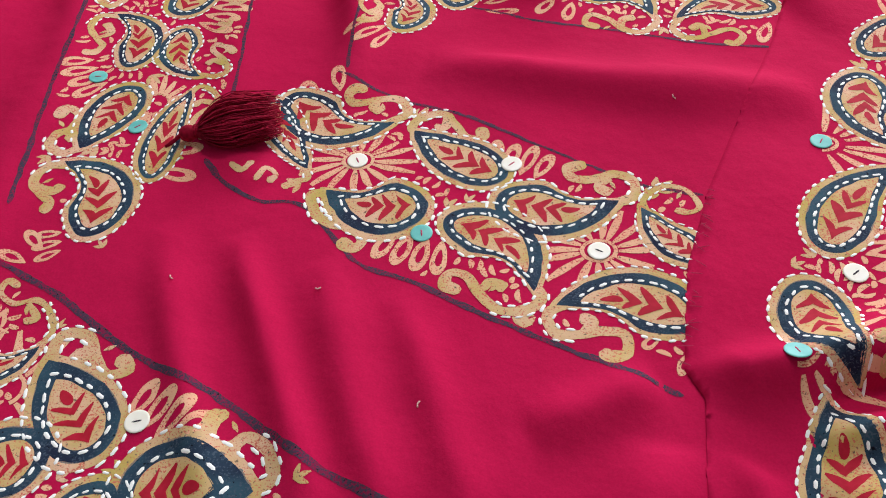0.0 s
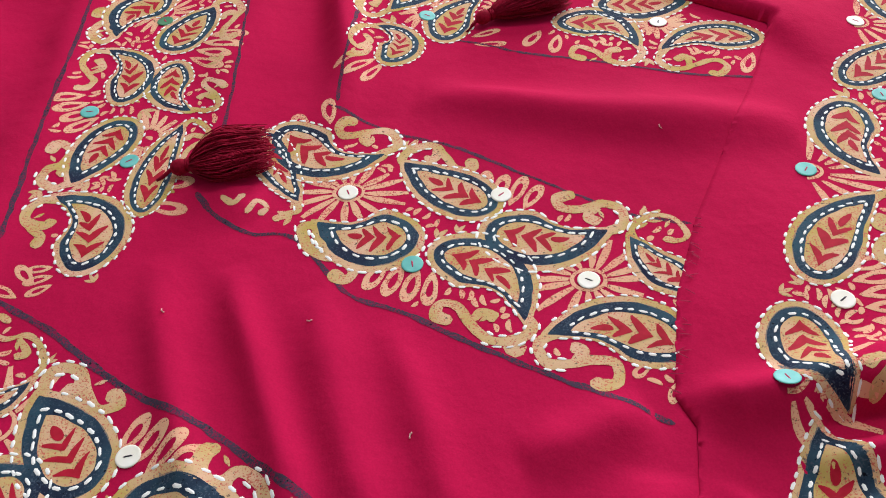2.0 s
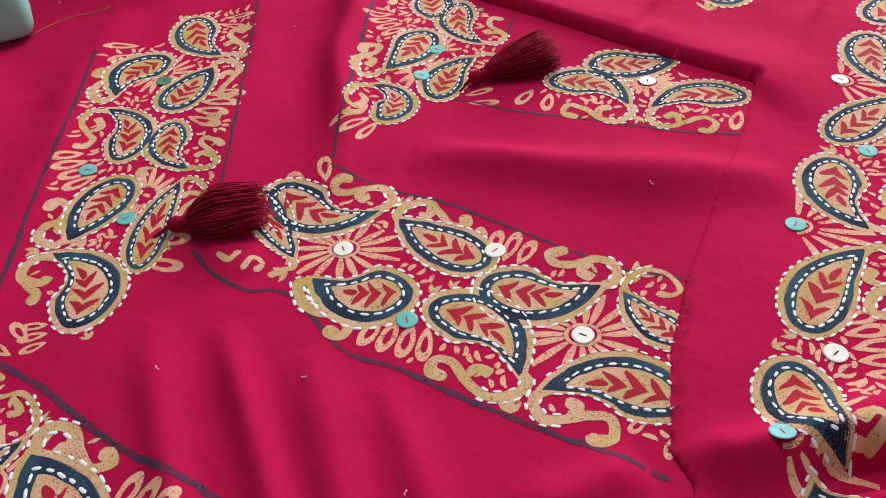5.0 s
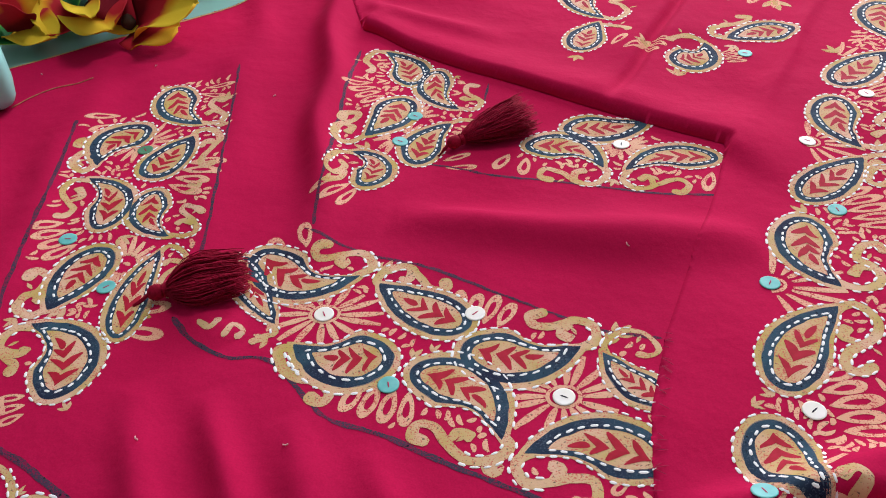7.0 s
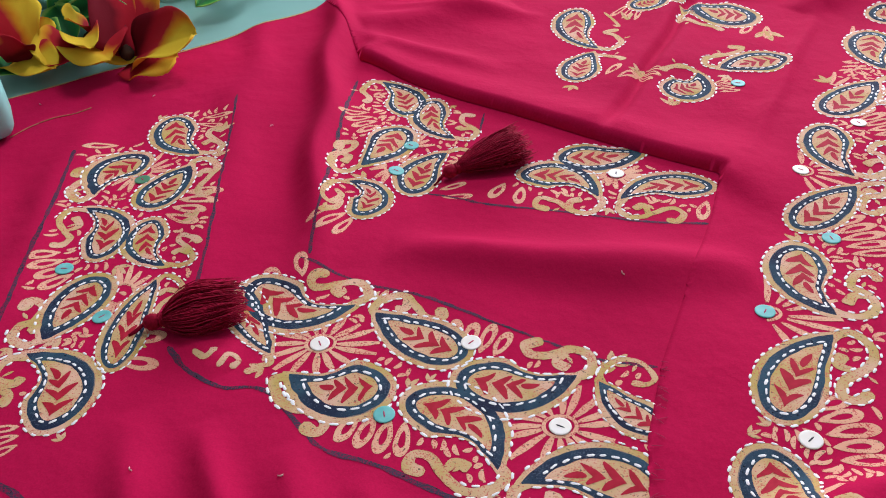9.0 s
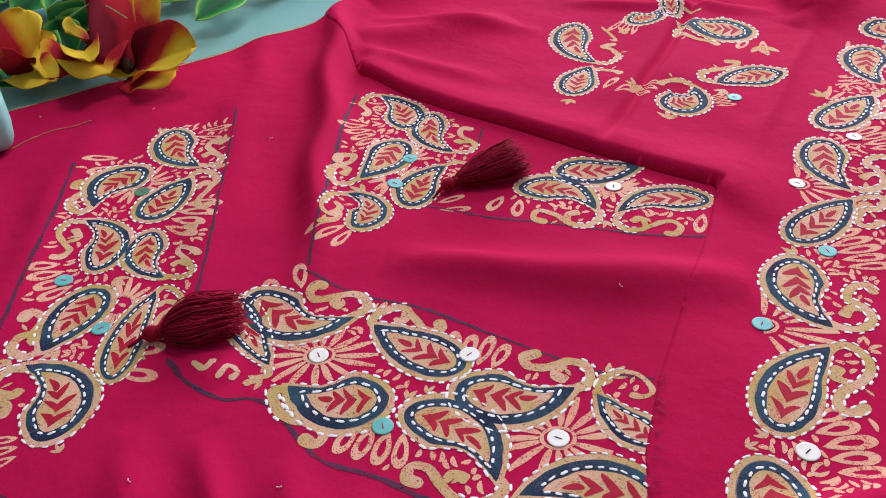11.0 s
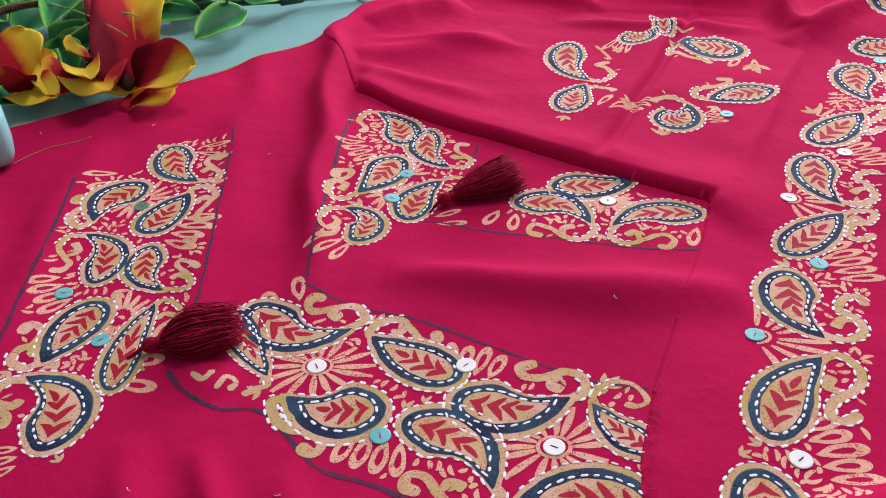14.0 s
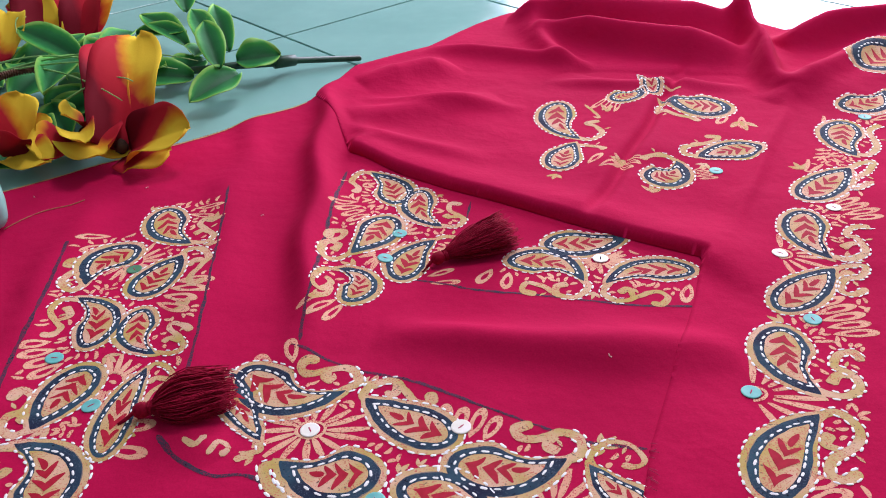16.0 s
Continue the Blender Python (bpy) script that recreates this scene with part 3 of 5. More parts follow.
def smooth_line(pts, step=0.003):
    p = [Vector((*q, 0)) for q in pts]
    p = [p[0] * 2 - p[1]] + p + [p[-1] * 2 - p[-2]]
    out = []
    for k in range(1, len(p) - 2):
        n = max(3, int((p[k + 1] - p[k]).length / step))
        for j in range(n):
            t = j / n
            v = 0.5 * ((2 * p[k]) + (p[k + 1] - p[k - 1]) * t + (2 * p[k - 1] - 5 * p[k] + 4 * p[k + 1] - p[k + 2]) * t * t + (3 * p[k] - p[k - 1] - 3 * p[k + 1] + p[k + 2]) * t ** 3)
            out.append((v.x, v.y))
    out.append((p[-2].x, p[-2].y))
    return out


def border_line(parent, height, pts, width, seed):
    ln = smooth_line(pts)
    dr = Drape(height)
    w = [width * 0.82 * (1 + 0.35 * noise.noise((k * 0.11, seed, 0))) * (0.4 if k in (0, len(ln) - 1) else 1) for k in range(len(ln))]
    ribbon(dr, ln, w, 0.00022, seed, 0.0011)
    return dr.build("border_line", LINE, parent, "dark navy painted border line")


ON_BASE, ON_TOP = (under_cloth, base_height), (upper_cloth, top_height)
# centre panel
paisley(ON_BASE, [(-0.1195, 0.4450), (-0.0907, 0.4125), (-0.0539, 0.4128)], 0.0340, [(-0.0462, 0.4209), (-0.0510, 0.4346), (-0.0630, 0.4359), (-0.0735, 0.4324), (-0.0806, 0.4322), (-0.0838, 0.4376), (-0.0806, 0.4442), (-0.0724, 0.4445)], [(-0.0647, 0.4353), (-0.0671, 0.4281), (-0.0619, 0.4234)], 1)
paisley(ON_BASE, [(0.0124, 0.3626), (-0.0129, 0.3799), (-0.0411, 0.4045)], 0.0324, [(-0.0429, 0.4072), (-0.0373, 0.4168), (-0.0233, 0.4199), (-0.0163, 0.4095), (-0.0094, 0.3980), (-0.0003, 0.3965), (-0.0007, 0.4066)], [(-0.0215, 0.4177), (-0.0221, 0.4082), (-0.0291, 0.4069)], 2)
paisley(ON_BASE, [(-0.0325, 0.3444), (-0.0578, 0.3422), (-0.0900, 0.3552)], 0.0362, [(-0.0981, 0.3522), (-0.0939, 0.3367), (-0.0837, 0.3288), (-0.0734, 0.3257), (-0.0672, 0.3173), (-0.0722, 0.3109), (-0.0796, 0.3179)], [(-0.0871, 0.3314), (-0.0839, 0.3383), (-0.0898, 0.3427)], 3)
paisley(ON_BASE, [(-0.1340, 0.4390), (-0.1195, 0.4050), (-0.1030, 0.3735)], 0.0215, [(-0.1019, 0.3656), (-0.1092, 0.3634), (-0.1157, 0.3579)], [], 4)
paisley(ON_BASE, [(0.0077, 0.3491), (0.0402, 0.3368), (0.0739, 0.3412)], 0.0344, [(0.0824, 0.3440), (0.0841, 0.3567), (0.0744, 0.3626), (0.0611, 0.3586), (0.0507, 0.3605), (0.0485, 0.3684), (0.0592, 0.3717)], [(0.0708, 0.3595), (0.0646, 0.3529), (0.0709, 0.3472)], 5)
paisley(ON_BASE, [(-0.0228, 0.3295), (0.0062, 0.3150), (0.0232, 0.2791)], 0.0323, [(0.0271, 0.2742), (0.0188, 0.2665), (0.0047, 0.2676), (-0.0050, 0.2799), (-0.0107, 0.2903), (-0.0195, 0.2922), (-0.0215, 0.2844), (-0.0136, 0.2796)], [(-0.0035, 0.2810), (0.0030, 0.2853), (0.0094, 0.2802)], 6)
paisley(ON_BASE, [(0.1036, 0.2552), (0.0703, 0.2713), (0.0348, 0.2692)], 0.0321, [(0.0296, 0.2639), (0.0321, 0.2525), (0.0429, 0.2510), (0.0555, 0.2532), (0.0662, 0.2507), (0.0655, 0.2396), (0.0578, 0.2380), (0.0537, 0.2421)], [(0.0457, 0.2516), (0.0514, 0.2584), (0.0454, 0.2619)], 7)
paisley(ON_BASE, [(0.1126, 0.2959), (0.0980, 0.3124), (0.0864, 0.3349)], 0.0200, [(0.0885, 0.3428), (0.0998, 0.3514), (0.1124, 0.3481), (0.1171, 0.3349), (0.1103, 0.3309), (0.1037, 0.3333)], [], 8)
# lower panel
paisley(ON_BASE, [(-0.1788, 0.1903), (-0.1964, 0.2137), (-0.2179, 0.2429)], 0.0377, [(-0.2173, 0.2547), (-0.2101, 0.2597), (-0.2002, 0.2559), (-0.1934, 0.2422), (-0.1854, 0.2337), (-0.1763, 0.2365), (-0.1790, 0.2415), (-0.1839, 0.2418)], [(-0.1997, 0.2542), (-0.2000, 0.2451), (-0.2065, 0.2476)], 9)
paisley(ON_BASE, [(-0.1644, 0.1705), (-0.1367, 0.1724), (-0.1044, 0.1712)], 0.0458, [(-0.0963, 0.1764), (-0.0993, 0.1896), (-0.1099, 0.1977), (-0.1168, 0.1934), (-0.1249, 0.1921), (-0.1278, 0.2006), (-0.1260, 0.2091), (-0.1222, 0.2064)], [(-0.1146, 0.1949), (-0.1155, 0.1863), (-0.1104, 0.1851)], 10)
paisley(ON_BASE, [(-0.2008, 0.1859), (-0.2243, 0.1861), (-0.2468, 0.1769)], 0.0346, [], [], 11)
paisley(ON_BASE, [(-0.1800, 0.1766), (-0.1770, 0.1578), (-0.1802, 0.1443)], 0.0293, [], [], 12)
paisley(ON_BASE, [(-0.2681, 0.2436), (-0.2418, 0.2416), (-0.2248, 0.2525)], 0.0184, [(-0.2213, 0.2601), (-0.2270, 0.2744), (-0.2360, 0.2813), (-0.2475, 0.2793), (-0.2567, 0.2861), (-0.2555, 0.2944), (-0.2479, 0.2897)], [(-0.2399, 0.2791), (-0.2325, 0.2703), (-0.2385, 0.2675)], 13)
# long side panel
paisley(ON_BASE, [(-0.2190, 0.6758), (-0.2125, 0.6417), (-0.1878, 0.6115)], 0.0315, [(-0.1768, 0.6101), (-0.1706, 0.6187), (-0.1792, 0.6319), (-0.1872, 0.6438), (-0.1836, 0.6513), (-0.1729, 0.6446)], [(-0.1741, 0.6250), (-0.1821, 0.6320), (-0.1889, 0.6269)], 14)
paisley(ON_BASE, [(-0.2291, 0.6099), (-0.2473, 0.5965), (-0.2591, 0.5588)], 0.0340, [(-0.2674, 0.5510), (-0.2776, 0.5605), (-0.2743, 0.5754), (-0.2660, 0.5838), (-0.2688, 0.5941), (-0.2786, 0.5913), (-0.2801, 0.5814)], [(-0.2703, 0.5761), (-0.2640, 0.5685), (-0.2677, 0.5636)], 15)
paisley(ON_BASE, [(-0.2164, 0.5375), (-0.2056, 0.5617), (-0.1920, 0.5928)], 0.0340, [(-0.1889, 0.6004), (-0.1780, 0.5992), (-0.1683, 0.5821), (-0.1728, 0.5675), (-0.1777, 0.5557), (-0.1747, 0.5449), (-0.1648, 0.5455)], [(-0.1694, 0.5734), (-0.1782, 0.5814), (-0.1833, 0.5725)], 16)
paisley(ON_BASE, [(-0.2377, 0.4781), (-0.2363, 0.5083), (-0.2604, 0.5410)], 0.0274, [(-0.2699, 0.5385), (-0.2742, 0.5240), (-0.2668, 0.5108), (-0.2606, 0.5030), (-0.2646, 0.4945), (-0.2719, 0.4941)], [(-0.2661, 0.5109), (-0.2587, 0.5182), (-0.2651, 0.5291)], 17)
paisley(ON_BASE, [(-0.2041, 0.5201), (-0.2033, 0.4900), (-0.1849, 0.4653)], 0.0240, [(-0.1736, 0.4637), (-0.1666, 0.4685), (-0.1721, 0.4807), (-0.1814, 0.4926), (-0.1804, 0.4980), (-0.1701, 0.4923), (-0.1648, 0.4850)], [(-0.1703, 0.4754), (-0.1783, 0.4812), (-0.1823, 0.4772)], 18)
paisley(ON_BASE, [(-0.2251, 0.4575), (-0.2363, 0.4305), (-0.2471, 0.3992)], 0.0340, [(-0.2548, 0.3946), (-0.2661, 0.4007), (-0.2654, 0.4109), (-0.2574, 0.4179), (-0.2564, 0.4303), (-0.2647, 0.4357), (-0.2692, 0.4260)], [(-0.2610, 0.4142), (-0.2545, 0.4111), (-0.2578, 0.4064)], 19)
paisley(ON_BASE, [(-0.1960, 0.3696), (-0.1957, 0.4042), (-0.1873, 0.4504)], 0.0230, [(-0.1825, 0.4546), (-0.1698, 0.4446), (-0.1697, 0.4332), (-0.1781, 0.4260), (-0.1812, 0.4154), (-0.1757, 0.4067)], [(-0.1703, 0.4361), (-0.1791, 0.4387), (-0.1836, 0.4341)], 20)
paisley(ON_BASE, [(-0.2241, 0.3249), (-0.2226, 0.3536), (-0.2532, 0.3870)], 0.0335, [(-0.2610, 0.3831), (-0.2664, 0.3708), (-0.2594, 0.3605), (-0.2517, 0.3528), (-0.2534, 0.3442)], [(-0.2625, 0.3661), (-0.2517, 0.3617), (-0.2487, 0.3674)], 21)
# panel under the folded edge
paisley(ON_BASE, [(-0.0196, 0.6543), (-0.0243, 0.6892), (-0.0411, 0.7130)], 0.0310, [(-0.0497, 0.7117), (-0.0579, 0.6950), (-0.0515, 0.6821), (-0.0562, 0.6729)], [], 22)
paisley(ON_BASE, [(0.0055, 0.6782), (0.0020, 0.6428), (0.0194, 0.6091)], 0.0262, [(0.0296, 0.6082), (0.0377, 0.6183), (0.0323, 0.6283), (0.0266, 0.6368), (0.0287, 0.6484), (0.0382, 0.6449)], [(0.0344, 0.6243), (0.0259, 0.6253), (0.0219, 0.6296)], 23)
paisley(ON_BASE, [(-0.0244, 0.6323), (-0.0358, 0.6018), (-0.0551, 0.5708)], 0.0319, [(-0.0649, 0.5637), (-0.0771, 0.5659), (-0.0753, 0.5844), (-0.0628, 0.5973), (-0.0622, 0.6058), (-0.0719, 0.6031), (-0.0744, 0.5909)], [(-0.0721, 0.5884), (-0.0650, 0.5845), (-0.0698, 0.5754)], 24)
paisley(ON_BASE, [(-0.0176, 0.5362), (-0.0071, 0.5658), (0.0116, 0.5896)], 0.0286, [(0.0186, 0.5932), (0.0298, 0.5904), (0.0313, 0.5800)], [], 25)
paisley(ON_BASE, [(-0.0585, 0.5092), (-0.0477, 0.5313), (-0.0643, 0.5502)], 0.0223, [(-0.0732, 0.5471), (-0.0812, 0.5255), (-0.0754, 0.5172), (-0.0680, 0.5248), (-0.0714, 0.5134), (-0.0825, 0.5053)], [(-0.0754, 0.5179), (-0.0683, 0.5298), (-0.0726, 0.5364)], 26)
paisley(ON_BASE, [(0.0660, 0.5496), (0.0937, 0.5465), (0.1182, 0.5160)], 0.0290, [(0.1201, 0.5083), (0.1097, 0.4963), (0.0969, 0.4997), (0.0885, 0.5118), (0.0771, 0.5191), (0.0718, 0.5098), (0.0811, 0.5028)], [(0.0958, 0.5006), (0.0975, 0.5109), (0.1063, 0.5144)], 27)
paisley(ON_BASE, [(0.0984, 0.5728), (0.1237, 0.5699), (0.1655, 0.5772)], 0.0344, [], [], 28)
paisley(ON_BASE, [(0.2024, 0.5191), (0.1701, 0.5239), (0.1336, 0.5102)], 0.0271, [(0.1294, 0.4998), (0.1352, 0.4886), (0.1449, 0.4875), (0.1538, 0.4913), (0.1670, 0.4955), (0.1731, 0.4879), (0.1670, 0.4797), (0.1597, 0.4824)], [(0.1485, 0.4891), (0.1480, 0.5011), (0.1398, 0.4971)], 29)
# border column
paisley(ON_TOP, [(0.4978, 0.8744), (0.5309, 0.8998), (0.5866, 0.9422)], 0.0600, [], [], 30, full=True)
paisley(ON_TOP, [(0.4368, 0.7958), (0.4575, 0.7963), (0.4980, 0.8251)], 0.0350, [], [], 31, full=True)
paisley(ON_TOP, [(0.4286, 0.7584), (0.4069, 0.7199), (0.4040, 0.6850)], 0.0350, [(0.4134, 0.6858), (0.4288, 0.6991), (0.4353, 0.7200), (0.4397, 0.7369), (0.4565, 0.7482)], [], 32, full=True)
paisley(ON_TOP, [(0.3225, 0.6130), (0.3477, 0.6319), (0.3853, 0.6619)], 0.0340, [(0.3989, 0.6700), (0.4111, 0.6706), (0.3970, 0.6522), (0.3791, 0.6393), (0.3728, 0.6228), (0.3924, 0.6329)], [], 33, full=True)
paisley(ON_TOP, [(0.3163, 0.5916), (0.3038, 0.5574), (0.3073, 0.5207)], 0.0312, [(0.3182, 0.5183), (0.3341, 0.5249), (0.3373, 0.5427), (0.3317, 0.5518), (0.3414, 0.5609), (0.3547, 0.5603)], [(0.3368, 0.5371), (0.3286, 0.5383), (0.3207, 0.5333)], 34, full=True)
paisley(ON_TOP, [(0.2430, 0.4646), (0.2652, 0.4803), (0.3023, 0.5084)], 0.0300, [(0.3116, 0.5103), (0.3254, 0.5082), (0.3176, 0.4962), (0.3042, 0.4941), (0.2959, 0.4806), (0.3015, 0.4751), (0.3144, 0.4808)], [(0.3137, 0.4967), (0.3104, 0.5030), (0.3024, 0.4965)], 35, full=True)
paisley(ON_TOP, [(0.2407, 0.4442), (0.2285, 0.4084), (0.2351, 0.3746)], 0.0328, [(0.2468, 0.3722), (0.2601, 0.3783), (0.2617, 0.3920), (0.2547, 0.4001), (0.2613, 0.4112), (0.2720, 0.4137), (0.2737, 0.4040)], [(0.2618, 0.3892), (0.2523, 0.3917), (0.2446, 0.3842)], 36, full=True)
paisley(ON_TOP, [(0.1745, 0.2982), (0.1910, 0.3247), (0.2262, 0.3582)], 0.0320, [(0.2368, 0.3593), (0.2432, 0.3443), (0.2356, 0.3317), (0.2185, 0.3224), (0.2124, 0.3123), (0.2181, 0.3078), (0.2294, 0.3118)], [(0.2284, 0.3280), (0.2196, 0.3341), (0.2254, 0.3427)], 37, full=True)
paisley(ON_TOP, [(0.1618, 0.2800), (0.1583, 0.2537), (0.1661, 0.2176)], 0.0323, [], [], 38, full=True)
paisley(ON_TOP, [(0.1412, 0.1465), (0.1481, 0.1769), (0.1508, 0.2106)], 0.0310, [], [], 39, full=True)
# neckline
paisley(ON_TOP, [(0.1610, 0.8543), (0.1503, 0.8037), (0.1635, 0.7615)], 0.0327, [(0.1735, 0.7568), (0.1869, 0.7694), (0.1841, 0.7880), (0.1768, 0.7965), (0.1906, 0.8009)], [], 40)
paisley(ON_TOP, [(0.1310, 0.6965), (0.1407, 0.7233), (0.1577, 0.7534)], 0.0311, [(0.1665, 0.7433), (0.1766, 0.7332), (0.1800, 0.7246)], [], 41)
paisley(ON_TOP, [(0.2025, 0.6701), (0.2234, 0.6709), (0.2404, 0.6953)], 0.0323, [(0.2365, 0.7001), (0.2252, 0.7068), (0.2076, 0.6984)], [], 42)
paisley(ON_TOP, [(0.3247, 0.7130), (0.2941, 0.7103), (0.2615, 0.7024)], 0.0330, [(0.2519, 0.7088), (0.2546, 0.7220), (0.2708, 0.7281), (0.2853, 0.7324), (0.2932, 0.7408), (0.2812, 0.7450)], [], 43)
paisley(ON_TOP, [(0.3299, 0.8157), (0.2979, 0.8196), (0.2660, 0.8391)], 0.0460, [(0.2550, 0.8151), (0.2651, 0.7958), (0.2804, 0.7892), (0.2879, 0.7802)], [], 44)
paisley(ON_TOP, [(0.2593, 0.8504), (0.2635, 0.8749), (0.2628, 0.9223)], 0.0167, [], [], 45)
paisley(ON_TOP, [(0.2137, 0.8564), (0.2284, 0.8560), (0.2524, 0.8700)], 0.0293, [], [], 46)
printed_curl(ON_TOP, [(0.1745, 0.2212), (0.1803, 0.2246), (0.1852, 0.2301), (0.1810, 0.2347), (0.1715, 0.2302)], 0.0058, 0)
printed_curl(ON_BASE, [(-0.1486, 0.3773), (-0.1405, 0.3698), (-0.1352, 0.3777)], 0.0036, 1)
printed_curl(ON_BASE, [(-0.1317, 0.3625), (-0.1273, 0.3727), (-0.1209, 0.3684), (-0.1247, 0.3621)], 0.0036, 2)
printed_curl(ON_TOP, [(0.2628, 0.7282), (0.2702, 0.7317), (0.2810, 0.7271)], 0.0036, 3)
printed_curl(ON_TOP, [(0.1849, 0.8453), (0.1910, 0.8226), (0.1923, 0.8093), (0.1874, 0.8131)], 0.0036, 4)
printed_curl(ON_TOP, [(0.2103, 0.6985), (0.2193, 0.7037), (0.2370, 0.7020)], 0.0036, 5)
printed_curl(ON_TOP, [(0.2726, 0.8679), (0.2818, 0.8659), (0.2909, 0.8582)], 0.0036, 6)
printed_curl(ON_TOP, [(0.2018, 0.8419), (0.2039, 0.8236), (0.2111, 0.8358)], 0.0036, 7)
for cloth, height, lo, bu, se, sp in ((under_cloth, base_height, BASE_LOOPS, BASE_BURSTS, BASE_SEQUINS, BASE_SPROUTS), (upper_cloth, top_height, TOP_LOOPS, TOP_BURSTS, TOP_SEQUINS, TOP_SPROUTS)):
    for k, r in enumerate(lo):
        loops(cloth, height, *r, seed=k * 7)
    for k, r in enumerate(sp):
        sprout(cloth, height, r[0], r[1], math.atan2(r[3] - r[1], r[2] - r[0]), math.hypot(r[3] - r[1], r[2] - r[0]) * 0.80, k * 3)
    for k, r in enumerate(bu):
        burst(cloth, height, *r, seed=k * 5)
    for k, r in enumerate(se):
        sequin(cloth, height, *r, seed=k)
for k, (pts, w) in enumerate(((CENTRE_UPPER, 0.0028), (CENTRE_LOWER, 0.0036), (MIDDLE_LEFT, 0.0030), (MIDDLE_LOWER, 0.0026), (MIDDLE_RIGHT, 0.0022), (LEFT_LEFT, 0.0036), (LEFT_RIGHT, 0.0028), (LOWER_EDGE, 0.0048))):
    border_line(under_cloth, base_height, pts, w, k * 13)


# small pale leaves and strokes that fill the gaps of the printed panels
def printed_infill(cloth, outline, seed):
    parent, height = cloth
    rng = random.Random(seed)
    done = np.concatenate(PRINTED[height])
    xs, ys = [p[0] for p in outline], [p[1] for p in outline]
    done = done[(done[:, 0] > min(xs) - 0.02) & (done[:, 0] < max(xs) + 0.02) & (done[:, 1] > min(ys) - 0.02) & (done[:, 1] < max(ys) + 0.02)]
    dr, step = Drape(height), 0.0058
    for i in range(int((max(xs) - min(xs)) / step) + 1):
        for j in range(int((max(ys) - min(ys)) / step) + 1):
            x, y = min(xs) + (i + rng.uniform(-.3, .3)) * step, min(ys) + (j + rng.uniform(-.3, .3)) * step
            if outline_dist(np.array([x]), np.array([y]), outline)[0][0] < 0.001:
                continue
            d = done - (x, y)
            r = np.hypot(d[:, 0], d[:, 1])
            n = int(r.argmin())
            if r[n] < 0.0031:
                continue
            a = math.atan2(d[n, 1], d[n, 0]) + rng.uniform(-.5, .5)
            ln, g = min(r[n] * 1.5, 0.0095), np.linspace(-0.5, 0.5, 7)
            ribbon(dr, [(x + math.cos(a + 0.5 * v) * ln * v, y + math.sin(a + 0.5 * v) * ln * v) for v in g], 0.0027 * np.cos(math.pi * g * 0.92) ** 0.7 + 0.0003, 0.0002, seed + i + j, 0.0006)
    if dr.xy:
        tagged(dr.build("infill", PALE_GOLD, parent, "small pale gold printed strokes"), kind="stuff")


printed_infill(ON_BASE, [(-0.168, 0.685), (-0.163, 0.440), (-0.175, 0.385), (-0.225, 0.335), (-0.262, 0.345), (-0.278, 0.500), (-0.284, 0.615), (-0.235, 0.640), (-0.215, 0.685)], 3)
printed_infill(ON_BASE, [(-0.125, 0.450), (-0.095, 0.453), (0.000, 0.402), (0.075, 0.358), (0.117, 0.342), (0.105, 0.295), (0.092, 0.235), (0.030, 0.256), (-0.035, 0.292), (-0.075, 0.320), (-0.110, 0.352)], 4)
printed_infill(ON_BASE, [(-0.058, 0.705), (-0.030, 0.715), (0.038, 0.645), (0.028, 0.565), (-0.010, 0.545), (-0.080, 0.495), (-0.074, 0.600)], 5)
printed_infill(ON_BASE, [(0.060, 0.556), (0.100, 0.580), (0.205, 0.535), (0.185, 0.480), (0.100, 0.503), (0.060, 0.520)], 6)
printed_infill(ON_BASE, [(-0.260, 0.295), (-0.190, 0.248), (-0.100, 0.192), (-0.090, 0.165), (-0.260, 0.165)], 7)
printed_infill(ON_TOP, [(0.140, 0.235), (0.165, 0.300), (0.195, 0.380), (0.240, 0.455), (0.270, 0.530), (0.320, 0.600), (0.350, 0.665), (0.405, 0.755), (0.470, 0.770), (0.425, 0.690), (0.362, 0.590), (0.318, 0.485), (0.270, 0.390), (0.235, 0.315), (0.205, 0.250)], 8)

# ---- room ----
def box(bm, x0, x1, y0, y1, z0, z1):
    v = [bm.verts.new((x, y, z)) for z in (z0, z1) for x, y in ((x0, y0), (x1, y0), (x1, y1), (x0, y1))]
    for f in ((3, 2, 1, 0), (4, 5, 6, 7), (0, 1, 5, 4), (1, 2, 6, 5), (2, 3, 7, 6), (3, 0, 4, 7)):
        bm.faces.new([v[k] for k in f])


def structure(name, boxes, material, label):
    bm = bmesh.new()
    for b in boxes:
        box(bm, *b)
    ob = part(name, bm, material, None, label)
    for p in ob.data.polygons:
        p.use_smooth = False
    return tagged(ob, category=name.split("_")[0], kind="structure")


PLASTER = plain_material("grey_plaster", (0.40, 0.40, 0.38), (0.46, 0.46, 0.44), 12.0, 0.85, 0.2, 0.1)
GROUT = plain_material("dark_grout", (0.07, 0.10, 0.10), (0.13, 0.17, 0.16), 80.0, 0.9, 0.1)
X0, X1, Y0, Y1, Z1 = -2.2, 2.6, -1.8, 3.1, 2.6
structure("floor", [(X0, X1, Y0, Y1, -0.10, -0.0035)], GROUT, "dark grout bed under pale floor tiles")
structure("ceiling", [(X0, X1, Y0, Y1, Z1, Z1 + 0.1)], PLASTER, "plain pale grey plaster ceiling")
structure("wall_west", [(X0 - 0.1, X0, Y0 - 0.1, Y1 + 0.1, -0.1, Z1 + 0.1)], PLASTER, "plain pale grey plaster wall")
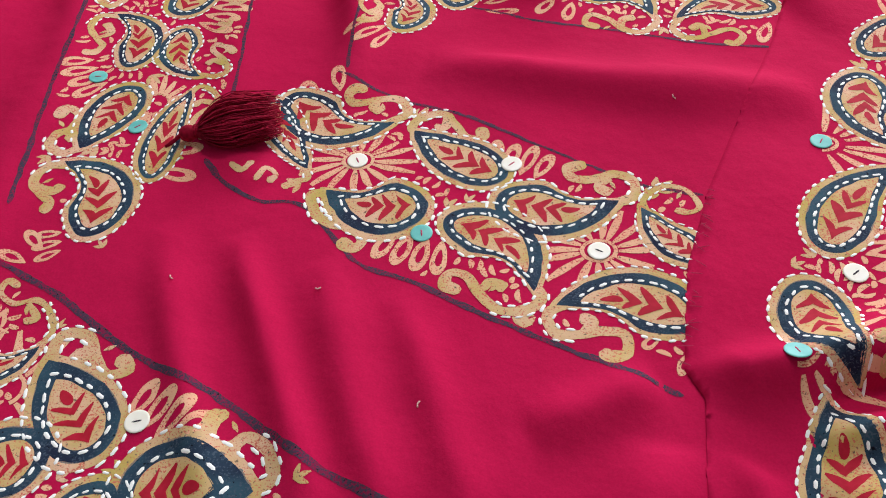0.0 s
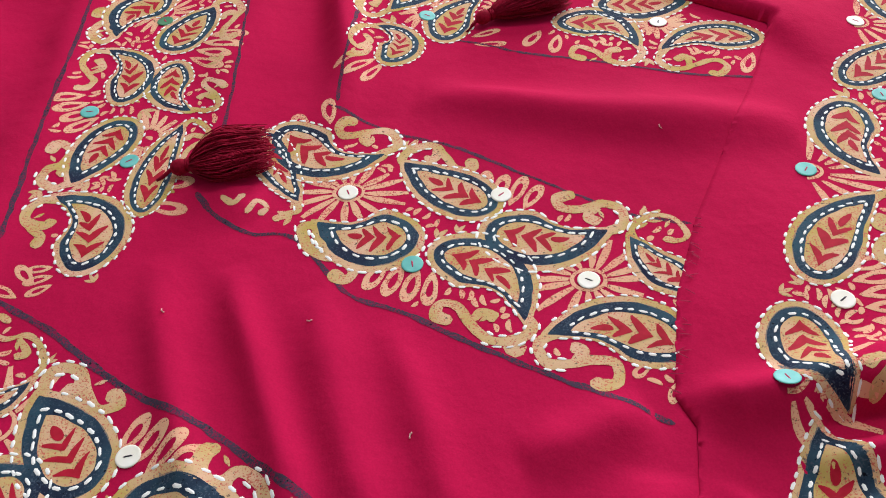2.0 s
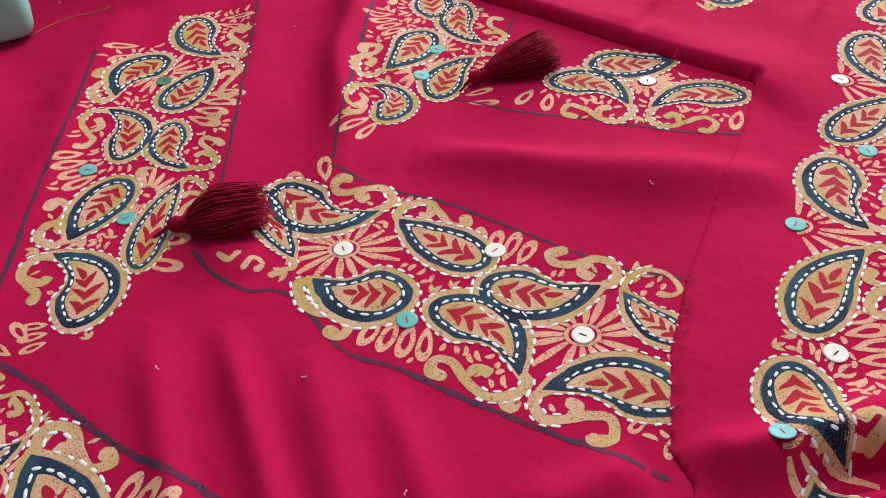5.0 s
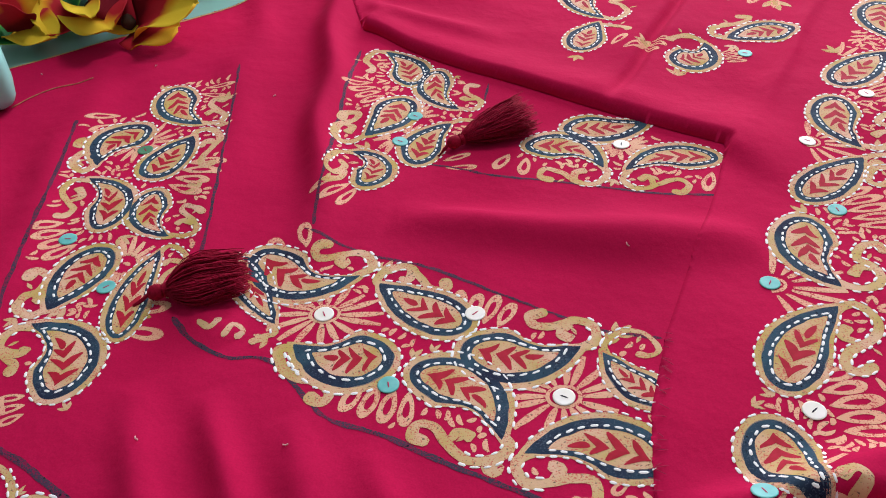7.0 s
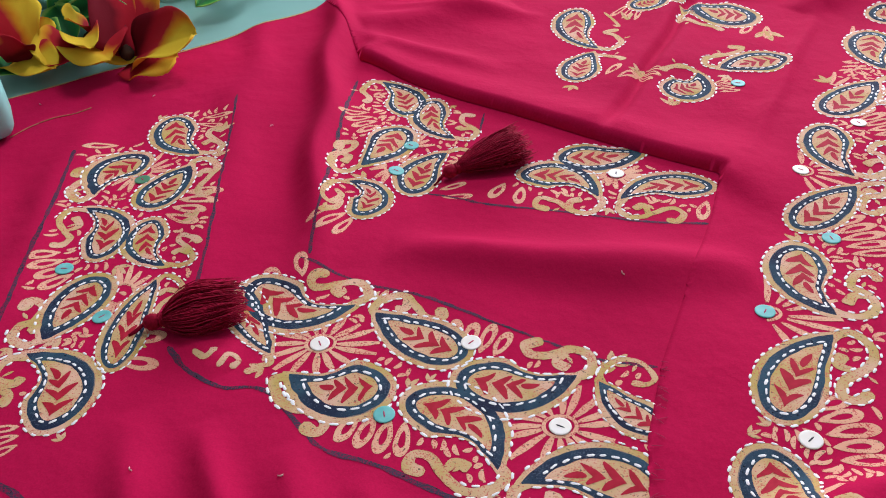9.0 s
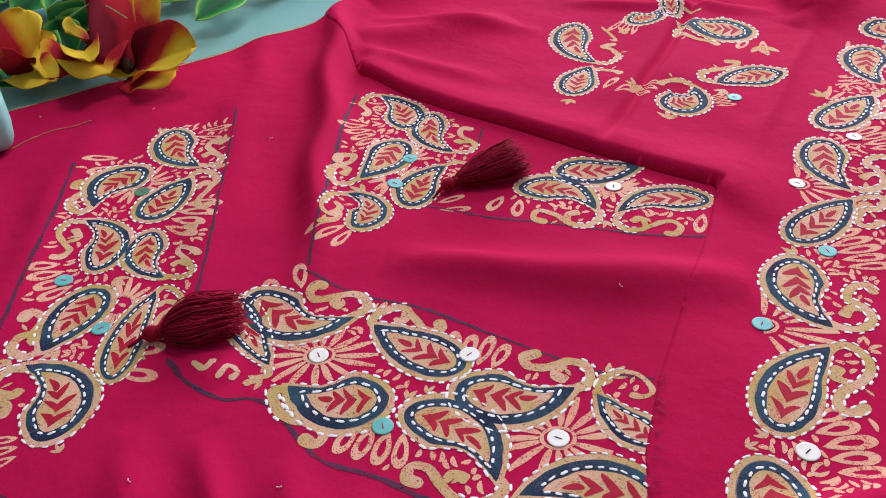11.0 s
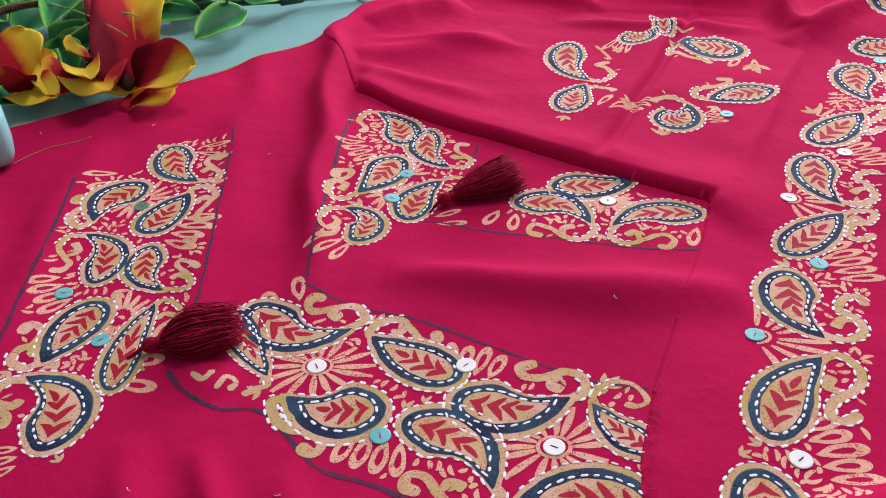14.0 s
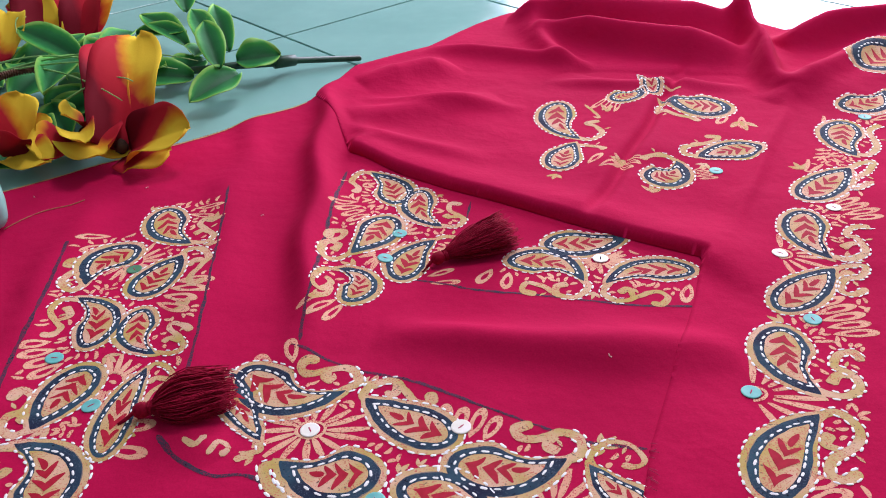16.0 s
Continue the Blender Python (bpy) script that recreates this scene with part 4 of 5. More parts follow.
structure("wall_east", [(X1, X1 + 0.1, Y0 - 0.1, Y1 + 0.1, -0.1, Z1 + 0.1)], PLASTER, "plain pale grey plaster wall")
structure("wall_south", [(X0, X1, Y0 - 0.1, Y0, -0.1, Z1 + 0.1)], PLASTER, "plain pale grey plaster wall")
structure("wall_north", [(X0, 0.35, Y1, Y1 + 0.1, -0.1, Z1 + 0.1), (2.15, X1, Y1, Y1 + 0.1, -0.1, Z1 + 0.1), (0.35, 2.15, Y1, Y1 + 0.1, -0.1, 0.25), (0.35, 2.15, Y1, Y1 + 0.1, 2.15, Z1 + 0.1)],
          PLASTER, "plain pale grey plaster wall with a window opening")

# pale glazed tiles, laid askew to the cloth
def tile_material():
    m, nt, b = mat("pale_teal_tile", 0.16, 0.5)
    big = texture(nt, "ShaderNodeTexNoise", 5.0, 4.0)
    c = ramp(nt, big.outputs[0], [(0.3, (0.19, 0.43, 0.375)), (0.7, (0.25, 0.51, 0.45))])
    info = nt.nodes.new("ShaderNodeObjectInfo")
    v = ramp(nt, info.outputs["Random"], [(0.0, (0.92, 0.92, 0.92)), (1.0, (1, 1, 1))])
    mul = nt.nodes.new("ShaderNodeMix")
    mul.data_type, mul.blend_type = "RGBA", "MULTIPLY"
    mul.inputs[0].default_value = 1
    nt.links.new(c.outputs[0], mul.inputs[6])
    nt.links.new(v.outputs[0], mul.inputs[7])
    nt.links.new(mul.outputs[2], b.inputs["Base Color"])
    sm = texture(nt, "ShaderNodeTexNoise", 40.0, 4.0)
    rr = ramp(nt, sm.outputs[0], [(0.3, (0.12, 0.12, 0.12)), (0.7, (0.26, 0.26, 0.26))])
    nt.links.new(rr.outputs[0], b.inputs["Roughness"])
    return m


TILE = tile_material()
floor_bed = bpy.data.objects["floor"]
tile_mesh = bpy.data.meshes.new("tile")
bm = bmesh.new()
box(bm, -0.1479, 0.1479, -0.1479, 0.1479, -0.0035, 0.0)
bmesh.ops.bevel(bm, geom=[e for e in bm.edges if all(v.co.z > -0.001 for v in e.verts)], offset=0.0005, segments=1, affect="EDGES")
bm.to_mesh(tile_mesh)
bm.free()
tile_mesh.materials.append(TILE)
turn = Matrix.Rotation(radians(37.5), 4, "Z")
for i in range(-13, 14):
    for j in range(-13, 14):
        p = Vector((-0.167, 1.163, 0)) + turn @ Vector((0.3 * (i + 0.5), 0.3 * (j + 0.5), 0))
        if X0 + 0.215 < p.x < X1 - 0.215 and Y0 + 0.215 < p.y < Y1 - 0.215:
            ob = new("tile", tile_mesh)
            ob.parent = floor_bed
            ob.matrix_world = Matrix.Translation((p.x, p.y, random.uniform(-0.0002, 0.0002))) @ turn


# ---- tassels ----
def tube(path, radii, sides=6):
    vs, fs = [], []
    n = len(path)
    for k, p in enumerate(path):
        d = (path[min(k + 1, n - 1)] - path[max(k - 1, 0)]).normalized()
        a = d.orthogonal().normalized()
        b = d.cross(a)
        for q in range(sides):
            t = 2 * math.pi * q / sides
            vs.append(p + (a * math.cos(t) + b * math.sin(t)) * radii[k])
    for k in range(n - 1):
        for q in range(sides):
            fs.append((k * sides + q, k * sides + (q + 1) % sides, (k + 1) * sides + (q + 1) % sides, (k + 1) * sides + q))
    fs.append(tuple(range(sides))[::-1])
    fs.append(tuple((n - 1) * sides + q for q in range(sides)))
    return vs, fs


def lathe(profile, axis, origin, sides=20):
    """Rings of (distance along the axis, radius)."""
    a = axis.orthogonal().normalized()
    b = axis.cross(a)
    vs, fs = [], []
    for d, r in profile:
        vs += [origin + axis * d + (a * math.cos(2 * math.pi * q / sides) + b * math.sin(2 * math.pi * q / sides)) * r for q in range(sides)]
    for k in range(len(profile) - 1):
        fs += [(k * sides + q, k * sides + (q + 1) % sides, (k + 1) * sides + (q + 1) % sides, (k + 1) * sides + q) for q in range(sides)]
    fs.append(tuple(range(sides))[::-1])
    fs.append(tuple((len(profile) - 1) * sides + q for q in range(sides)))
    return vs, fs


def tassel(x, y, ex, ey, spread, full, seed, label):
    rng = random.Random(seed)
    ground = lambda a, b: float(base_height(np.array([a]), np.array([b]))[0])
    head = Vector((x, y, ground(x, y) + 0.0055))
    end = Vector((ex, ey, ground(ex, ey) + spread * 0.55))
    ax = (end - head).normalized()
    side = ax.cross(Vector((0, 0, 1))).normalized()
    up = side.cross(ax)
    ln = (end - head).length
    root = new("tassel")
    root.location = (x, y, ground(x, y))
    inv = Matrix.Translation(-root.location)
    put = lambda name, g, m, lab="": mesh_object(name, [inv @ v for v in g[0]], g[1], m, root, lab)
    put("knot", lathe([(-0.005, 0.001), (-0.0042, 0.003), (-0.002, 0.0047), (0.001, 0.0052), (0.0035, 0.0046), (0.0055, 0.0036)], ax, head), WINE)
    coil = [head + ax * (0.0055 + 0.0028 * k / 40) + (side * math.cos(k * 0.95) + up * math.sin(k * 0.95)) * 0.0042 for k in range(41)]
    put("neck_wrap", tube(coil, [0.0006] * 41, 5), WINE, "wound wine thread")
    cord = [head - ax * 0.004, head - ax * 0.009 - up * 0.003, head - ax * 0.015 - up * 0.0045 + side * 0.003]
    put("cord", tube(cord, [0.0013] * 3, 6), WINE)
    vs, fs = [], []
    for k in range(330):
        a = rng.uniform(0, 2 * math.pi)
        rr = math.sqrt(rng.random())
        reach = ln * rng.uniform(0.86, 1.06) - 0.006
        bulge = rng.uniform(0.85, 1.12)
        path = []
        for q in range(7):
            f = q / 6
            r = rr * (0.0032 + (spread - 0.0032) * bulge * math.sin(min(f * full, 1.0) * math.pi / 2) ** 0.9 * (1 - 0.7 * (full - 1) * max(f - 0.55, 0)))
            w = 0.0012 * f
            p = head + ax * (0.006 + reach * f) + side * (math.cos(a) * r + rng.uniform(-w, w)) + up * (math.sin(a) * r * 0.72 + rng.uniform(-w, w))
            p.z = max(p.z, ground(p.x, p.y) + 0.0014 + 0.002 * rng.random())
            path.append(p)
        v, f2 = tube(path, [0.00042] * 6 + [0.0003], 3)
        fs += [tuple(len(vs) + i for i in f) for f in f2]
        vs += v
    tagged(put("skirt", (vs, fs), WINE, "loose wine-red thread skirt"), kind="stuff")
    return tagged(root, label=label, category="tassel", group="tassels on the cloth")


tassel(-0.179, 0.402, -0.124, 0.410, 0.0215, 2.0, 3, "wine-red thread tassel lying beside the printed panel")
tassel(0.012, 0.554, 0.070, 0.582, 0.0200, 1.05, 8, "wine-red thread tassel under the folded cloth edge")


# ---- artificial flowers ----
def uv_blade(name, base, tip, width, cup, arch, material, parent, label="", nu=14, nv=8, power=0.9, wave=0.0, seed=0, back=None, blunt=False):
    """A leaf or petal: a curved sheet with thickness, from base to tip."""
    rng = random.Random(seed)
    d = tip - base
    ln = d.length
    d = d.normalized()
    side = d.cross(back or Vector((0.1, -0.5, 0.85))).normalized()
    nrm = side.cross(d).normalized()
    vs, fs, uv = [], [], []
    ph = rng.uniform(0, 6)
    for i in range(nu + 1):
        u = i / nu
        if blunt:
            q = (u - 0.55) / (0.455 if u > 0.55 else 0.78)
            half = width / 2 * math.sqrt(max(1 - q * q, 0.0)) ** 0.9
        else:
            half = width / 2 * max(math.sin(math.pi * min(0.04 + u * 0.96, 1.0) ** power), 0.0) ** 0.75 if u < 1 else 0.0
        for j in range(nv + 1):
            v = 2 * j / nv - 1
            lift = cup * width * (v * v - 0.35) * math.sin(math.pi * min(u * 0.8 + 0.15, 1)) + arch * ln * math.sin(math.pi * u) - 0.04 * width * math.exp(-(v / 0.12) ** 2)
            lift += wave * width * math.sin(u * 9 + ph + v * 2) * v * v
            vs.append(base + d * (ln * u) + side * (half * v) + nrm * lift)
            uv.append((u, (v + 1) / 2))
    for i in range(nu):
        for j in range(nv):
            a = i * (nv + 1) + j
            fs.append((a, a + 1, a + nv + 2, a + nv + 1))
    ob = mesh_object(name, vs, fs, material, parent, label)
    layer = ob.data.uv_layers.new(name="UVMap")
    for lp in ob.data.loops:
        layer.data[lp.index].uv = uv[lp.vertex_index]
    so = ob.modifiers.new("thickness", "SOLIDIFY")
    so.thickness = 0.0006
    return ob


def uv_axis(nt):
    co = nt.nodes.new("ShaderNodeTexCoord")
    sp = nt.nodes.new("ShaderNodeSeparateXYZ")
    nt.links.new(co.outputs["UV"], sp.inputs[0])
    return sp


def maths(nt, op, a, b):
    n = nt.nodes.new("ShaderNodeMath")
    n.operation = op
    for s, v in zip(n.inputs, (a, b)):
        if isinstance(v, (int, float)):
            s.default_value = v
        else:
            nt.links.new(v, s)
    return n.outputs[0]


def leaf_material():
    m, nt, b = mat("two_tone_leaf", 0.55, 0.2)
    sp = uv_axis(nt)
    edge = maths(nt, "ABSOLUTE", maths(nt, "MULTIPLY_ADD", sp.outputs[1], 2.0), 0)
    edge.node.inputs[0].links[0].from_node.inputs[2].default_value = -1.0
    n = texture(nt, "ShaderNodeTexNoise", 60.0, 4.0)
    e2 = maths(nt, "ADD", edge, maths(nt, "MULTIPLY", n.outputs[0], 0.35))
    e3 = maths(nt, "ADD", maths(nt, "MULTIPLY", e2, 0.86), maths(nt, "MULTIPLY", maths(nt, "POWER", sp.outputs[0], 6.0), 0.5))
    c = ramp(nt, e3, [(0.12, (0.006, 0.075, 0.022)), (0.62, (0.012, 0.19, 0.045)), (0.86, (0.04, 0.34, 0.05)), (1.0, (0.26, 0.56, 0.10))])
    nt.links.new(c.outputs[0], b.inputs["Base Color"])
    bump(nt, b, n.outputs[0], 0.25, 0.002)
    return m


def petal_material():
    m, nt, b = mat("dyed_petal", 0.8, 0.08)
    sp = uv_axis(nt)
    n = texture(nt, "ShaderNodeTexNoise", 26.0, 3.0)
    info = nt.nodes.new("ShaderNodeObjectInfo")
    k = maths(nt, "ADD", sp.outputs[0], maths(nt, "MULTIPLY", maths(nt, "SUBTRACT", sp.outputs[1], 0.5), 0.9))
    k = maths(nt, "ADD", k, maths(nt, "MULTIPLY", maths(nt, "SUBTRACT", n.outputs[0], 0.5), 0.5))
    k = maths(nt, "ADD", k, maths(nt, "MULTIPLY", maths(nt, "SUBTRACT", info.outputs["Random"], 0.5), 0.6))
    c = ramp(nt, k, [(0.0, (0.16, 0.006, 0.014)), (0.18, (0.40, 0.012, 0.024)), (0.46, (0.46, 0.02, 0.03)), (0.60, (0.66, 0.27, 0.015)), (0.78, (0.76, 0.54, 0.03))])
    nt.links.new(c.outputs[0], b.inputs["Base Color"])
    fine = texture(nt, "ShaderNodeTexNoise", 500.0, 2.0)
    bump(nt, b, fine.outputs[0], 0.2, 0.0006)
    b.inputs["Subsurface Weight"].default_value = 0.0
    return m


LEAF, PETAL = leaf_material(), petal_material()
STEM = plain_material("green_plastic", (0.012, 0.055, 0.03), (0.02, 0.08, 0.04), 60.0, 0.45, 0.4)
GRASS = plain_material("lime_plastic", (0.16, 0.42, 0.10), (0.30, 0.55, 0.18), 60.0, 0.45, 0.4)
STALK = plain_material("brown_core", (0.03, 0.015, 0.01), (0.06, 0.03, 0.015), 80.0, 0.8, 0.2)

# base x, y, z; tip x, y, z; width
LEAVES = [
    (-0.3935, 1.0289, 0.03, -0.4931, 1.1063, 0.05, 0.0417),
    (-0.3982, 1.0401, 0.03, -0.3771, 0.8569, 0.05, 0.0474),
    (-0.2149, 0.9693, 0.03, -0.2798, 1.1449, 0.05, 0.0317),
    (-0.2152, 1.0233, 0.03, -0.2446, 1.1228, 0.06, 0.0304),
    (-0.2016, 0.9901, 0.03, -0.1498, 0.9982, 0.03, 0.0463),
    (-0.1924, 0.9444, 0.03, -0.2395, 0.8891, 0.02, 0.0417),
    (-0.2108, 0.9349, 0.04, -0.2376, 1.0195, 0.07, 0.032),
    (-0.2793, 1.0875, 0.02, -0.3638, 1.2055, 0.03, 0.0355),
    (-0.2508, 1.0426, 0.015, -0.2875, 0.9938, 0.01, 0.0386),
    (-0.3678, 1.1644, 0.02, -0.3744, 1.0335, 0.03, 0.035),
    (-0.3904, 0.7958, 0.008, -0.4124, 0.77, 0.012, 0.0315),
    (-0.3711, 0.9454, 0.01, -0.34, 0.8572, 0.008, 0.0396),
]
LEAVES += [
    (-0.3606, 1.1507, 0.02, -0.284, 1.1153, 0.03, 0.028),
    (-0.4201, 0.999, 0.01, -0.3452, 0.9035, 0.015, 0.045),
    (-0.311, 1.2447, 0.02, -0.3268, 1.3261, 0.04, 0.0349),
    (-0.4456, 1.0656, 0.02, -0.4199, 1.1313, 0.03, 0.0285),
]

# bloom; base x, y, z; tip x, y, z; width; cup
PETALS = [
    (0, -0.284, 0.7773, 0.02, -0.2917, 0.9277, 0.085, 0.0709, 0.3),
    (0, -0.2783, 0.7764, 0.02, -0.2110, 0.760, 0.045, 0.0560, 0.3),
    (0, -0.2922, 0.7878, 0.02, -0.3479, 1.0007, 0.06, 0.0479, 0.3),
    (0, -0.2842, 0.7841, 0.015, -0.2358, 0.7697, 0.02, 0.0715, 0.2),
    (1, -0.3379, 0.8334, 0.012, -0.3568, 0.762, 0.022, 0.060, 0.12),
    (1, -0.3379, 0.8334, 0.012, -0.2920, 0.752, 0.028, 0.066, 0.12),
    (1, -0.3333, 0.8402, 0.015, -0.3411, 0.8028, 0.05, 0.0383, 0.25),
    (1, -0.3379, 0.8334, 0.012, -0.2620, 0.782, 0.020, 0.06, 0.12),
    (1, -0.3384, 0.8226, 0.02, -0.3020, 0.7400, 0.045, 0.0352, 0.3),
]
PETALS += [
    (2, -0.3984, 0.7956, 0.015, -0.3889, 0.8382, 0.06, 0.0504, 0.3),
    (2, -0.4048, 0.803, 0.012, -0.347, 0.758, 0.02, 0.0445, 0.12),
    (2, -0.3985, 0.785, 0.02, -0.3985, 0.7485, 0.06, 0.056, 0.3),
    (2, -0.395, 0.8148, 0.012, -0.3699, 0.8363, 0.035, 0.032, 0.2),
    (3, -0.4528, 1.1336, 0.02, -0.4757, 1.2762, 0.07, 0.1251, 0.3),
    (3, -0.4686, 1.1367, 0.02, -0.5286, 1.2363, 0.06, 0.0588, 0.25),
    (3, -0.4329, 1.1414, 0.02, -0.4161, 1.2395, 0.06, 0.0667, 0.3),
    (4, -0.5168, 1.0687, 0.02, -0.5213, 1.1528, 0.06, 0.0731, 0.3),
]


bouquet = new("artificial_flowers")
bouquet.location = (-0.30, 0.98, 0)
tagged(bouquet, label="artificial flower spray, red and yellow petals with green leaves", category="flowers")
shift = -Vector(bouquet.location)
for k, r in enumerate(LEAVES):
    uv_blade("leaf", Vector(r[:3]) + shift, Vector(r[3:6]) + shift, r[6], 0.16, 0.07, LEAF, bouquet, "dark green leaf with lime edge" if k == 0 else "", power=0.95, wave=0.05, seed=k)
under = random.Random(21)
for k in range(26):
    x, y = under.uniform(-0.54, -0.25), under.uniform(0.84, 1.12)
    a = under.uniform(0, 6.28)
    ln = under.uniform(0.05, 0.075)
    z0 = under.uniform(0.006, 0.02)
    uv_blade("leaf", Vector((x, y, z0)) + shift, Vector((x + ln * math.cos(a), y + ln * math.sin(a), z0 + under.uniform(-0.002, 0.018))) + shift, under.uniform(0.035, 0.045), 0.16, 0.08, LEAF, bouquet, power=0.95, wave=0.05, seed=k + 80)
blooms = {}
for k, r in enumerate(PETALS):
    if r[0] not in blooms:
        c = Vector(r[1:4]) + shift
        blooms[r[0]] = mesh_object("bloom", *lathe([(-0.006, 0.002), (-0.003, 0.006), (0.002, 0.007), (0.007, 0.004), (0.009, 0.001)], Vector((0, 0.3, 0.95)).normalized(), c, 12), STALK, bouquet, "red and yellow fabric bloom")
    uv_blade("petal", Vector(r[1:4]) + shift, Vector(r[4:7]) + shift, r[7], r[8], 0.10, PETAL, blooms[r[0]], power=0.75, wave=0.07, seed=k + 40, nu=18, nv=10, blunt=True)
stem_path = [(-0.36, 0.985, 0.016), (-0.2861, 0.99, 0.018), (-0.2161, 0.9956, 0.02), (-0.1571, 1.0059, 0.018)]
mesh_object("stem", *tube([Vector(p) + shift for p in stem_path], [0.004, 0.0042, 0.0045, 0.0055], 10), STEM, bouquet)
mesh_object("stem_end", *tube([Vector(p) + shift for p in ((-0.160, 1.0055, 0.0175), (-0.1372, 1.0217, 0.0135), (-0.135, 1.0219, 0.013), (-0.0594, 1.0365, 0.0055), (-0.0575, 1.037, 0.0053))], [0.0075, 0.0068, 0.0042, 0.0036, 0.0022], 10), STEM, bouquet, "dark green plastic stem end")
for k, (a, m, b) in enumerate((((-0.4516, 0.9377, 0.05), (-0.34, 0.955, 0.075), (-0.2324, 0.933, 0.05)), ((-0.4634, 0.9694, 0.05), (-0.40, 0.965, 0.065), (-0.3272, 0.938, 0.05)),
                               ((-0.4607, 0.9277, 0.05), (-0.36, 0.93, 0.07), (-0.25, 0.91, 0.05)), ((-0.4007, 0.9247, 0.055), (-0.34, 0.87, 0.065), (-0.2797, 0.7995, 0.06)),
                               ((-0.50, 1.1567, 0.05), (-0.50, 1.12, 0.065), (-0.4842, 1.0814, 0.05)), ((-0.46, 0.95, 0.045), (-0.38, 0.975, 0.06), (-0.30, 0.95, 0.05)), ((-0.35, 0.83, 0.05), (-0.29, 0.87, 0.08), (-0.27, 0.84, 0.05)))):
    A, Mi, B = (Vector(q) + shift for q in (a, m, b))
    path = [A * (1 - t) ** 2 + Mi * 2 * t * (1 - t) + B * t * t for t in np.linspace(0, 1, 14)]
    mesh_object("grass_strand", *tube(path, list(np.linspace(0.0013, 0.0005, 14)), 5), GRASS, bouquet)


# ---- small things ----
def rounded_box(name, cx, cy, sx, sy, h, r, rz, material, label, category):
    bm = bmesh.new()
    box(bm, -sx / 2, sx / 2, -sy / 2, sy / 2, 0, h)
    bmesh.ops.bevel(bm, geom=list(bm.edges), offset=r, segments=5, affect="EDGES", profile=0.5)
    ob = part(name, bm, material, None)
    ob.matrix_world = pose(cx, cy, 0.004, 0, 0, rz)
    return tagged(ob, label=label, category=category)


MINT = plain_material("mint_plastic", (0.24, 0.60, 0.52), (0.30, 0.66, 0.58), 20.0, 0.5, 0.25)
rounded_box("plastic_box", -0.397, 0.658, 0.085, 0.055, 0.055, 0.014, 24, MINT, "pale mint plastic box with rounded corners beside cloth", "box")

BRASS = plain_material("golden_thread", (0.42, 0.25, 0.08), (0.5, 0.32, 0.12), 200.0, 0.5, 0.4)
LINT = plain_material("pale_lint", (0.75, 0.45, 0.45), (0.85, 0.6, 0.55), 200.0, 0.8, 0.2)


def loose_thread(name, pts, r, material, label):
    path = [Vector((x, y, float(base_height(np.array([x]), np.array([y]))[0]) + r + 0.0003)) for x, y in smooth_line(pts, 0.004)]
    o = path[0].copy()
    ob = mesh_object(name, *tube([p - o for p in path], [r] * len(path), 5), material)
    ob.location = o
    return tagged(ob, label=label, category="thread")


